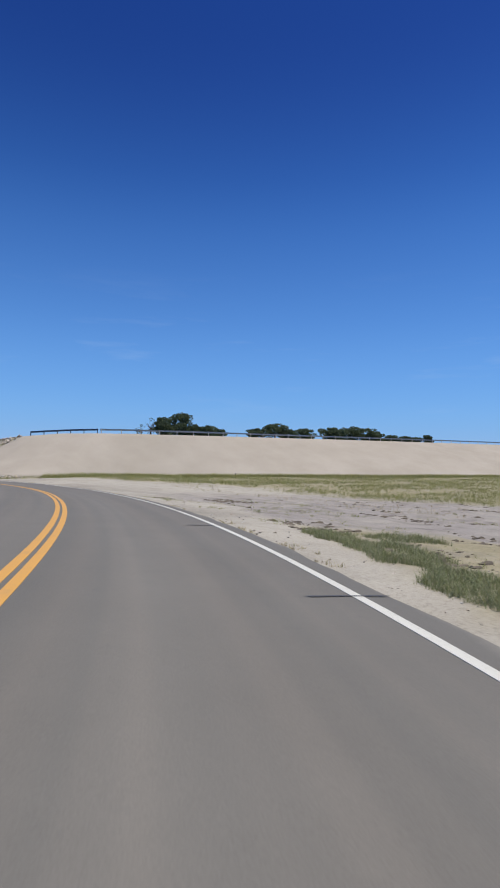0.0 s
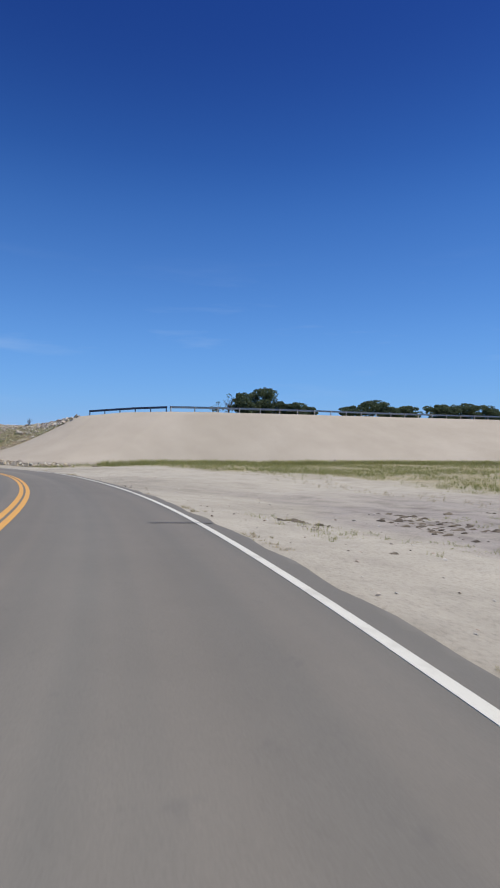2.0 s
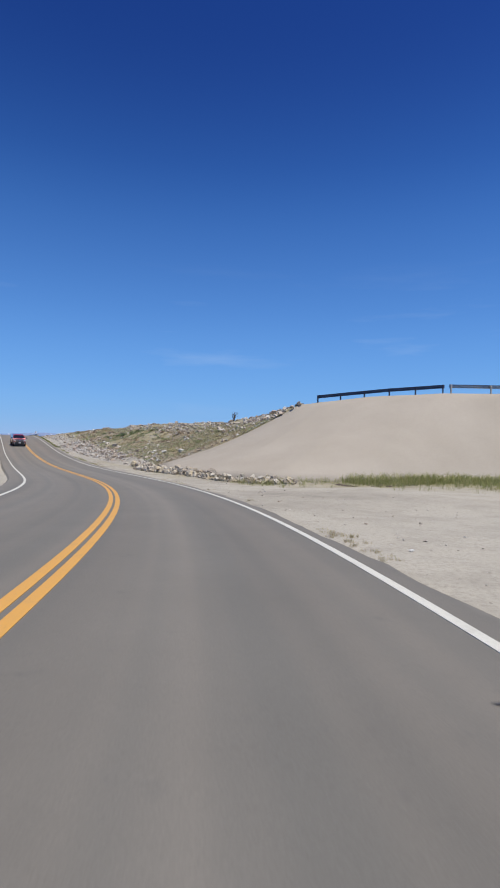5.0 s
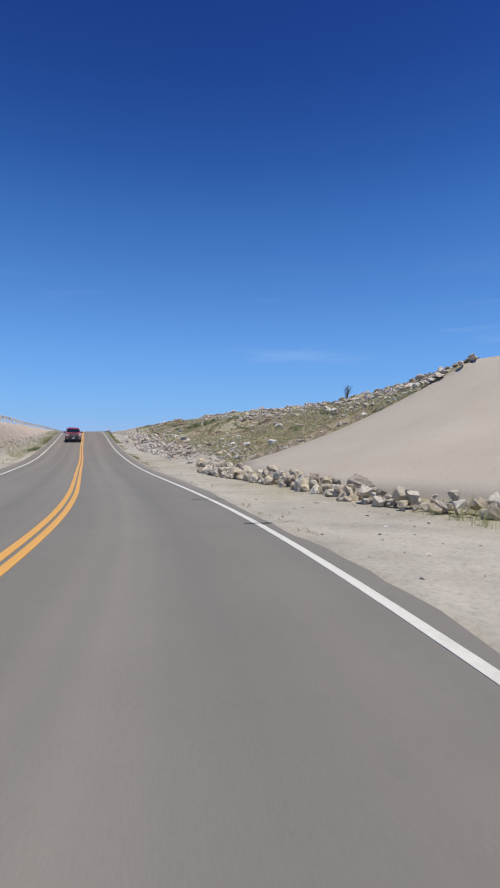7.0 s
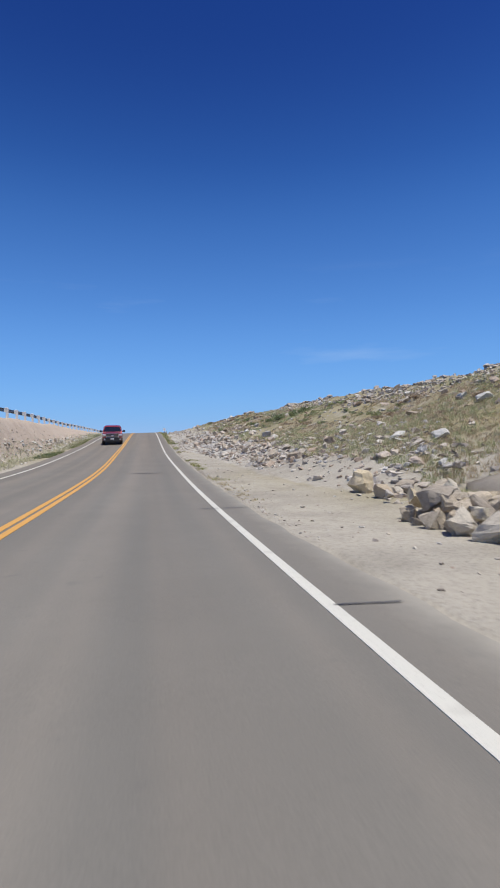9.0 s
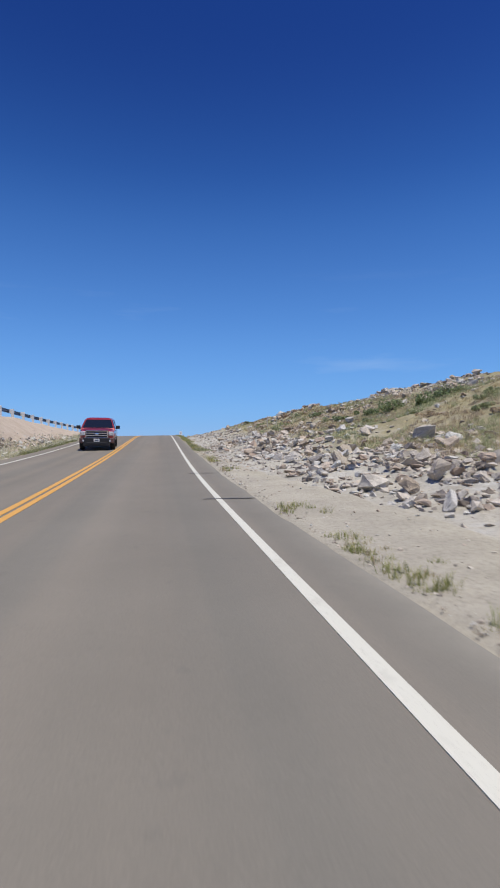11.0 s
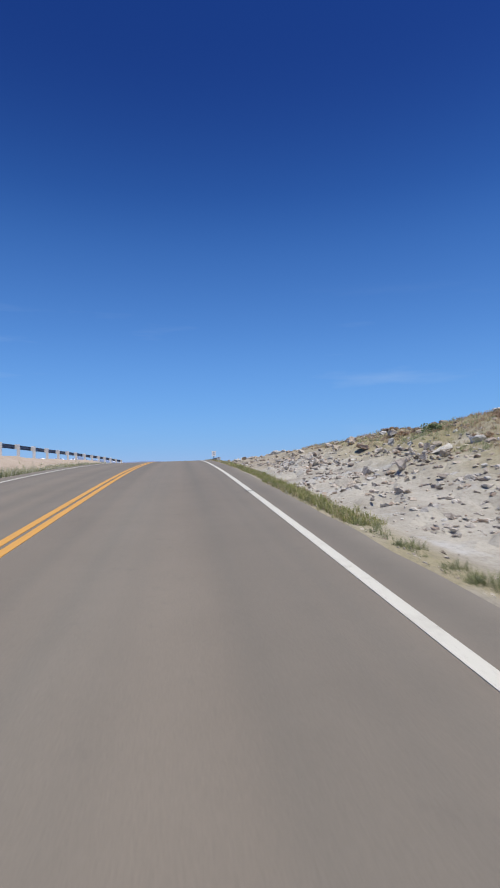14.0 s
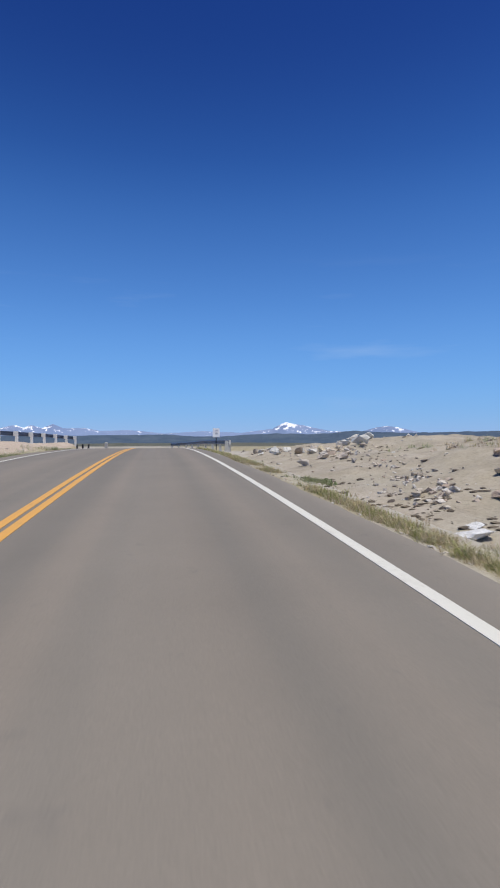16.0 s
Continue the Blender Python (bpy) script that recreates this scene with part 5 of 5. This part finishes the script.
def crest_reach(bearing):
    """How far off the dam's crest lies in that direction."""
    w = np.array([math.sin(radians(bearing)), math.cos(radians(bearing))])
    best = 1e9
    for p, q in zip(np.array(FACE_CREST)[:-1, :2], np.array(FACE_CREST)[1:, :2]):
        d = q - p
        m = np.array([[w[0], -d[0]], [w[1], -d[1]]])
        if abs(np.linalg.det(m)) > 1e-9:
            r, t = np.linalg.solve(m, p - np.array(EYE0[:2]))
            if 0 <= t <= 1 and r > 0:
                best = min(best, r)
    return best


for k, (bearing, rise, wide, bare, behind) in enumerate(((42.0, 3.24, 2.4, True, 7), (43.0, 4.0, 3.0, True, 9), (44.3, 4.06, 4.6, False, 8), (45.9, 4.5, 5.2, False, 10), (47.6, 3.36, 4.4, False, 8),
                                                         (48.8, 3.27, 4.2, False, 7), (49.8, 2.95, 3.6, False, 8), (54.1, 3.06, 4.6, False, 9), (56.0, 3.56, 5.6, False, 10), (57.5, 2.98, 4.2, False, 8),
                                                         (59.2, 3.11, 5.0, False, 9), (61.6, 3.25, 5.0, False, 8), (62.8, 3.08, 4.6, False, 9), (64.2, 3.38, 6.0, False, 10), (65.6, 3.2, 5.6, False, 9),
                                                         (66.6, 2.86, 4.6, False, 8), (67.9, 2.5, 4.4, False, 8), (69.3, 2.4, 4.4, False, 8), (70.4, 2.28, 4.0, False, 8), (71.6, 2.5, 2.6, False, 8))):
    a, dist = radians(bearing), crest_reach(bearing) + behind
    x, y = EYE0[0] + dist * math.sin(a), EYE0[1] + dist * math.cos(a)
    tree(x, y, land([x], [y])[0][0], EYE0[2] + dist * math.tan(radians(rise)), wide, 300 + 3 * k, bare)

# ---- signs and posts ----
SIGN_WHITE = plain("sign_white", (0.88, 0.88, 0.87), 0.45, grain=0.1)
DARK_POST = plain("dark_post", (0.025, 0.025, 0.028), 0.6, grain=0.2)
PALE_POST = plain("pale_post", (0.55, 0.52, 0.46), 0.8, grain=0.4)


def road_sign(x, y, rz):
    z = land([x], [y])[0][0]
    ob = empty("road_sign", "white rectangular road sign on a dark post", "road sign", "", (x, y, z), rz)
    bm = bmesh.new()
    add_box(bm, 0, 0.03, 0.75, 0.07, 0.05, 1.9, bevel=0.006)
    part("post", bm, DARK_POST, ob, "dark steel post")
    bm = bmesh.new()
    add_box(bm, 0, 0, 1.4, 0.52, 0.012, 0.66, bevel=0.004)
    plate = part("plate", bm, SIGN_WHITE, ob)
    bm = bmesh.new()
    for zz, w, h in ((1.6, 0.26, 0.035), (1.53, 0.2, 0.035), (1.34, 0.2, 0.14)):
        add_box(bm, 0.02, -0.009, zz, w, 0.004, h)
    part("marking", bm, plain("sign_grey", (0.5, 0.51, 0.53), 0.5), plate, "faded dark marking")


road_sign(32.85, 211.0, 2)


def small_post(x, y, high, wide, mat, label, group, z=None):
    g = land([x], [y])[0][0] if z is None else z
    bm = bmesh.new()
    add_box(bm, 0, 0, high / 2 - 0.1, wide, wide * 0.8, high + 0.2, bevel=wide * 0.12)
    add_box(bm, 0, -wide * 0.42, high - 0.12, wide * 0.7, 0.01, 0.1)
    ob = thing("marker_post", bm, mat, label, "post", group)
    ob.matrix_basis = pose(x, y, g, rng.uniform(-3, 3), rng.uniform(-3, 3), rng.uniform(-15, 15))


for x in (21.9, 22.35, 22.8):
    small_post(x, 216.6, 0.5, 0.14, DARK_POST, "short dark post beside the far lane", "dark marker posts")
small_post(23.6, 222.5, 0.75, 0.3, PALE_POST, "pale concrete post at the end of the bank", "pale posts")
small_post(33.0, 205.6, 0.7, 0.22, PALE_POST, "pale post where the far guardrail begins", "pale posts")
for x, y in ((74.0, 60.8), (67.2, 63.0), (88.2, 55.0), (97, 50.5)):
    small_post(x, y, 0.7 if x == 74.0 else 0.5, 0.12, DARK_POST, "small dark marker post at the foot of the dam", "marker posts below the dam")
small_post(38.4, 147.5, 0.8, 0.04, PALE_POST, "thin pale marker stake among the rocks", "pale stakes")
small_post(38.7, 152.5, 0.9, 0.04, PALE_POST, "thin pale marker stake among the rocks", "pale stakes")


# ---- far hills and mountains ----
def ridge(name, dist, deep, crest, seed, mat, label, rough):
    """A range of hills round part of the horizon; crest: (degrees to the left of north, degrees above the horizon)."""
    az = np.arange(62, -86, -0.12)
    pts = sorted(crest)
    el = np.interp(az, [q[0] for q in pts], [q[1] for q in pts])
    rows = []
    cx, cy = 29.0, 170.0
    for k, f in enumerate(np.linspace(-1, 1, 15)):
        r = dist + f * deep
        shape = (1 - abs(f)) ** 1.15
        x, y = cx - np.sin(np.radians(az)) * r, cy + np.cos(np.radians(az)) * r
        wob = 1 + rough * fuzz(az * 6, az * 0 + f * 5, 5, seed, 5) * (0.4 + abs(f))
        rows.append(np.stack([x, y, -25 + (25 + 1.9 + np.tan(np.radians(el)) * dist) * shape * wob], -1))
    V = np.stack(rows)
    n, m = V.shape[:2]
    idx = np.arange(n * m).reshape(n, m)
    faces = np.stack([idx[:-1, :-1], idx[:-1, 1:], idx[1:, 1:], idx[1:, :-1]], -1).reshape(-1, 4)
    ob = new(name, from_arrays(name, V.reshape(-1, 3).tolist(), faces.tolist(), mat))
    return tagged(ob, label, "mountains", kind="structure")


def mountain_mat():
    k = Mat("hazed_far_mountain", 0.95, spec=0.1)
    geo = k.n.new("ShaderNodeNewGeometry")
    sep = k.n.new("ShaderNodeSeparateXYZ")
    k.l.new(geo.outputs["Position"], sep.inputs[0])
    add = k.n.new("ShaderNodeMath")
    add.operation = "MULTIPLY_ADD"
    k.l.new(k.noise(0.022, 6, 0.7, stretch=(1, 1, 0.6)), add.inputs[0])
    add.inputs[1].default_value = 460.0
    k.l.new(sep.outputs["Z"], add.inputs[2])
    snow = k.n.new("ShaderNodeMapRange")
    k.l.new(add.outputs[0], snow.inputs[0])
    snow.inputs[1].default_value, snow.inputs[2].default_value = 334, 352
    # rock tinted blue: the haze of distance is painted into its colour
    hazed_rock = k.ramp(k.noise(0.006, 5, 0.6), (0.3, (0.17, 0.23, 0.36)), (0.7, (0.22, 0.28, 0.42)))
    return k.colour(k.mix(snow.outputs[0], hazed_rock, (0.85, 0.86, 0.9))).m


# dark hills with distance haze put into the base colour as blue
HAZED_HILL = Mat("hazed_far_hill", 0.95, spec=0.1)
HAZED_HILL.colour(HAZED_HILL.ramp(HAZED_HILL.noise(0.01, 5, 0.65), (0.3, (0.05, 0.078, 0.12)), (0.7, (0.085, 0.115, 0.15))))
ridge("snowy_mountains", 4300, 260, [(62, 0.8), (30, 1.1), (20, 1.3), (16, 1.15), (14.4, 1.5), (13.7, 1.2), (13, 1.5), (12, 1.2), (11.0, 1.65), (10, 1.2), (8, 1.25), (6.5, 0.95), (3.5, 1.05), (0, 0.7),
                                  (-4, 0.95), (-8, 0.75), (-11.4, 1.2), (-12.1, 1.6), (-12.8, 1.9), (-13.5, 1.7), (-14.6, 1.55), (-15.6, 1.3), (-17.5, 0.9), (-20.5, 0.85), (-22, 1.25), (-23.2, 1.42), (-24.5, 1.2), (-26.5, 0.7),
                                  (-34, 0.6), (-60, 0.5), (-86, 0.4)], 61, mountain_mat(), "distant mountain range with snowy peaks, blue haze in its colour", 0.05)
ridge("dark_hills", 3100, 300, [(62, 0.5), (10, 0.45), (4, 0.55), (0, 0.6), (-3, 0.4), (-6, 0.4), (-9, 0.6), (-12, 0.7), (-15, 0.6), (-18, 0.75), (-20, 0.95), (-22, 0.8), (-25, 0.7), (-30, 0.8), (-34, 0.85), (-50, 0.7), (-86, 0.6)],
      67, HAZED_HILL.m, "low dark wooded hills on the horizon, blue haze in their colour", 0.12)


# ---- the red pickup in the far lane ----
def car_paint(name, col):
    k = Mat(name, 0.28, 0.15, 0.5)
    k.b.inputs["Coat Weight"].default_value, k.b.inputs["Coat Roughness"].default_value = 1.0, 0.06
    dust = k.noise(3, 4, 0.6)
    return k.colour(k.mix(k.ramp(dust, (0.45, (0.0,)), (0.8, (0.18,))), col, (0.35, 0.27, 0.22))).m


RED = car_paint("red_car_paint", (0.3, 0.014, 0.022))
DARK_TRIM = plain("dark_trim", (0.025, 0.025, 0.027), 0.55, grain=0.2)
GREY_TRIM = plain("grey_bumper", (0.06, 0.06, 0.066), 0.4, 0.3, grain=0.2)
# red bumper ends; the road's reflection is painted in as grey-brown
BUMPER_REFLECTION = plain("road_reflecting_bumper_paint", (0.16, 0.09, 0.085), 0.4, 0.1, grain=0.3)
CHROME = plain("chrome", (0.75, 0.76, 0.78), 0.12, 1.0, grain=0.05)
RUBBER = plain("tyre_rubber", (0.022, 0.022, 0.023), 0.85, grain=0.3, scale=30)
ALLOY = plain("alloy_rim", (0.45, 0.46, 0.47), 0.3, 0.9, grain=0.1)
GLASS = Mat("tinted_glass", 0.04, 0.0, 0.6)
GLASS.colour((0.012, 0.014, 0.016))
GLASS.b.inputs["Coat Weight"].default_value = 1.0
LAMP = Mat("lamp_glass", 0.08, 0.0, 0.7)
LAMP.colour(LAMP.ramp(LAMP.noise(30, 2), (0.35, (0.35, 0.36, 0.37)), (0.65, (0.85, 0.86, 0.88))))
LAMP.b.inputs["Coat Weight"].default_value = 1.0
PLATE = plain("number_plate_white", (0.8, 0.8, 0.78), 0.4, grain=0.05)


def loft(rows, closed=True, caps=True):
    """A bmesh skin through rings of equal length."""
    bm = bmesh.new()
    rings = [[bm.verts.new(q) for q in ring] for ring in rows]
    n = len(rings[0])
    for a, b in zip(rings[:-1], rings[1:]):
        for i in range(n if closed else n - 1):
            j = (i + 1) % n
            bm.faces.new((a[i], a[j], b[j], b[i]))
    if caps and closed:
        bm.faces.new(rings[0][::-1])
        bm.faces.new(rings[-1])
    bmesh.ops.recalc_face_normals(bm, faces=bm.faces)
    return bm


def pickup(x, y, z, pitch, rz):
    """A full-size crew pickup with a canopy over its bed; the nose points along its own +y, base at the front axle's middle."""
    ob = tagged(new("pickup_truck"), "red full-size pickup truck with a canopy on the road", "truck")
    ob.matrix_basis = pose(x, y, z, pitch, 0, rz)
    front, rear = 0.0, -3.7
    tyre_r, half = 0.41, 1.0

    def belt(v):
        return np.interp(v, [-4.9, -1.9, -1.75, -0.2, 0.05, 0.55, 0.88], [1.28, 1.28, 1.25, 1.22, 1.2, 1.14, 1.02])

    def sill(v):
        low = np.interp(v, [-4.9, -4.4, 0.5, 0.88], [0.62, 0.5, 0.5, 0.55])
        for axle in (front, rear):
            d = abs(v - axle)
            if d < 0.53:
                low = max(low, 0.42 + math.sqrt(0.53**2 - d * d))
        return min(low, belt(v) - 0.12)

    def width(v):
        return float(np.interp(v, [-4.9, -4.6, -0.3, 0.5, 0.8, 0.9], [0.94, 1.0, 1.0, 0.98, 0.9, 0.78]))

    rows = []
    for v in [*np.arange(-4.88, 0.86, 0.06), 0.9]:
        w, b, lo = width(v), belt(v), sill(v)
        hood = 0.07 if v > -0.1 else 0.0
        half_ring = [(0, b + hood), (w * 0.55, b + hood * 0.9), (w * 0.84, b + hood * 0.3), (w * 0.97, b - 0.06), (w, b - 0.2), (w * 1.0, max(lo + 0.05, 0.72 if lo < 0.7 else lo + 0.03)), (w * 0.96, lo), (w * 0.5, lo + 0.02)]
        ring = half_ring + [(0, lo + 0.02)] + [(-a, c) for a, c in half_ring[:0:-1]]
        rows.append([(a, v, c) for a, c in ring])
    part("body", loft(rows), RED, ob, "glossy red body")
    # cab: pillars and roof in red, glass set a little proud of them
    def ring_at(zc, y0, y1, w0, w1):
        return [(-w1, y1, zc), (-w1 * 1.0, (y0 + y1) / 2, zc), (-w0, y0, zc), (w0, y0, zc), (w1, (y0 + y1) / 2, zc), (w1, y1, zc)]

    cab = loft([ring_at(1.16, -1.98, -0.12, 0.97, 0.97), ring_at(1.28, -1.97, -0.22, 0.965, 0.95), ring_at(1.79, -1.84, -0.92, 0.8, 0.77), ring_at(1.87, -1.76, -1.04, 0.7, 0.66), ring_at(1.9, -1.6, -1.2, 0.52, 0.47)])
    part("cab", cab, RED, ob, "red crew cab")

    def pane(name, quad, out, mat, parent=ob, label=""):
        n = (Vector(quad[1]) - Vector(quad[0])).cross(Vector(quad[2]) - Vector(quad[0])).normalized()
        if n.dot(Vector(out)) < 0:
            n = -n
        bm = bmesh.new()
        a = [bm.verts.new(Vector(q) + n * 0.012) for q in quad]
        b = [bm.verts.new(Vector(q) - n * 0.02) for q in quad]
        bm.faces.new(a)
        bm.faces.new(b[::-1])
        for i in range(4):
            bm.faces.new((a[i], a[(i + 1) % 4], b[(i + 1) % 4], b[i]))
        bmesh.ops.recalc_face_normals(bm, faces=bm.faces)
        return part(name, bm, mat, parent, label)

    pane("windscreen", [(-0.88, -0.228, 1.29), (0.88, -0.228, 1.29), (0.71, -0.875, 1.765), (-0.71, -0.875, 1.765)], (0, 1, 1), GLASS.m, ob, "dark tinted windscreen")
    for sd in (-1, 1):
        pane("side_window", [(sd * 0.958, -0.42, 1.3), (sd * 0.962, -1.12, 1.3), (sd * 0.808, -1.12, 1.75), (sd * 0.798, -0.98, 1.75)], (sd, 0, 0.3), GLASS.m, ob, "dark side window")
        pane("side_window", [(sd * 0.962, -1.2, 1.3), (sd * 0.965, -1.88, 1.3), (sd * 0.818, -1.78, 1.75), (sd * 0.808, -1.2, 1.75)], (sd, 0, 0.3), GLASS.m, ob, "dark side window")
    can = loft([ring_at(1.26, -4.86, -2.04, 0.95, 0.96), ring_at(1.77, -4.55, -2.04, 0.83, 0.84), ring_at(1.87, -4.35, -2.1, 0.72, 0.72), ring_at(1.9, -4.1, -2.2, 0.5, 0.5)])
    canopy = part("canopy", can, RED, ob, "red canopy over the bed")
    for sd in (-1, 1):
        pane("canopy_window", [(sd * 0.95, -2.25, 1.36), (sd * 0.945, -4.5, 1.36), (sd * 0.855, -4.4, 1.74), (sd * 0.86, -2.25, 1.74)], (sd, 0, 0.3), GLASS.m, canopy, "dark canopy window")
    # nose
    bm = bmesh.new()
    add_box(bm, 0, 0.87, 0.95, 1.3, 0.08, 0.44, bevel=0.03)
    grille = part("grille", bm, DARK_TRIM, ob, "dark grille in a chrome frame")
    for zz, high in ((1.13, 0.05), (1.0, 0.05), (0.87, 0.05), (0.74, 0.045)):
        bm = bmesh.new()
        add_box(bm, 0, 0.915, zz, 1.22, 0.03, high, bevel=0.01)
        part("bar", bm, CHROME, grille, "chrome grille bar")
    for sd in (-1, 1):
        bm = bmesh.new()
        add_box(bm, sd * 0.6, 0.915, 0.935, 0.05, 0.03, 0.42, bevel=0.01)
        part("side_bar", bm, CHROME, grille, "chrome frame side")
    bm = bmesh.new()
    bmesh.ops.create_uvsphere(bm, u_segments=14, v_segments=8, radius=0.085, matrix=Matrix.Translation((0, 0.93, 0.96)) @ Matrix.Diagonal((1.2, 0.25, 0.8, 1)))
    part("emblem", bm, CHROME, grille, "plain chrome oval")
    bm = bmesh.new()
    add_box(bm, 0, 0.93, 0.5, 1.5, 0.17, 0.5, bevel=0.05)
    bumper = part("bumper", bm, DARK_TRIM, ob, "black front bumper")
    for sd in (-1, 1):
        bm = bmesh.new()
        add_box(bm, sd * 0.79, 0.86, 0.58, 0.34, 0.2, 0.3, Matrix.Rotation(radians(-sd * 20), 4, "Z"), 0.05)
        part("bumper_end", bm, BUMPER_REFLECTION, bumper, "red bumper end, brownish with the road's reflection in its colour")
    bm = bmesh.new()
    add_box(bm, 0, 0.97, 0.42, 1.1, 0.12, 0.14, bevel=0.03)
    part("air_intake", bm, DARK_TRIM, bumper, "black lower intake")
    bm = bmesh.new()
    add_box(bm, 0, 1.025, 0.6, 0.32, 0.012, 0.16, bevel=0.004)
    plate = part("number_plate", bm, PLATE, bumper, "white number plate")
    bm = bmesh.new()
    add_box(bm, 0, 1.033, 0.6, 0.22, 0.004, 0.05)
    part("plate_bar", bm, GREY_TRIM, plate)
    for sd in (-1, 1):
        bm = bmesh.new()
        add_box(bm, sd * 0.77, 0.8, 0.98, 0.3, 0.22, 0.24, Matrix.Rotation(radians(-sd * 24), 4, "Z"), 0.05)
        part("headlight", bm, LAMP.m, ob, "clear glass headlight")
        bm = bmesh.new()
        add_cyl(bm, (sd * 0.74, 0.98, 0.57), (sd * 0.74, 1.025, 0.57), 0.06, 0.055, 14)
        part("fog_light", bm, LAMP.m, bumper, "round fog light")
        bm = bmesh.new()
        add_box(bm, sd * 1.14, -0.5, 1.33, 0.24, 0.1, 0.2, bevel=0.035)
        add_box(bm, sd * 1.0, -0.48, 1.28, 0.12, 0.06, 0.05)
        part("wing_mirror", bm, DARK_TRIM, ob, "black wing mirror")
        for v in (-1.18, -1.92):
            bm = bmesh.new()
            add_box(bm, sd * 1.005, v + 0.02 + 0.1, 1.1, 0.03, 0.17, 0.035, bevel=0.01)
            part("door_handle", bm, CHROME, ob, "chrome door handle")
        for v in (-0.28, -1.16, -1.96):
            bm = bmesh.new()
            add_box(bm, sd * 1.0, v, 0.9, 0.006, 0.012, 0.66)
            part("door_seam", bm, DARK_TRIM, ob)
        for axle in (front, rear):
            bm = bmesh.new()
            m = Matrix.Translation((sd * 0.86, axle, tyre_r)) @ Matrix.Rotation(radians(90), 4, "Y")
            ring = []
            for k in range(28):
                a = 2 * math.pi * k / 28
                ring.append([m @ Vector((math.cos(a) * r, math.sin(a) * r, w)) for r, w in ((0.26, -0.13), (0.36, -0.14), (0.4, -0.11), (0.41, -0.05), (0.41, 0.05), (0.4, 0.11), (0.36, 0.14), (0.26, 0.13))])
            bm.free()
            bm = loft(ring + [ring[0]], closed=False, caps=False)
            bmesh.ops.remove_doubles(bm, verts=bm.verts, dist=1e-5)
            wheel = part("wheel", bm, RUBBER, ob, "black rubber tyre")
            bm = bmesh.new()
            add_cyl(bm, (sd * 0.92, axle, tyre_r), (sd * 0.98, axle, tyre_r), 0.1, 0.08, 12)
            add_cyl(bm, (sd * 0.8, axle, tyre_r), (sd * 0.86, axle, tyre_r), 0.265, 0.265, 20)
            for k in range(6):
                a = k * math.pi / 3
                add_box(bm, sd * 0.93, axle + math.cos(a) * 0.15, tyre_r + math.sin(a) * 0.15, 0.05, 0.24, 0.07, Matrix.Rotation(a, 4, "X"))
            part("rim", bm, ALLOY, wheel, "grey alloy rim")
    bm = bmesh.new()
    add_box(bm, 0, -2.0, 0.55, 1.5, 5.2, 0.2)
    part("chassis", bm, DARK_TRIM, ob, "dark underbody")
    return ob


_t = on_road(149.4, -4.78)
pickup(_t[0], _t[1], _t[2] + 0.005, -3.4, 183.6)
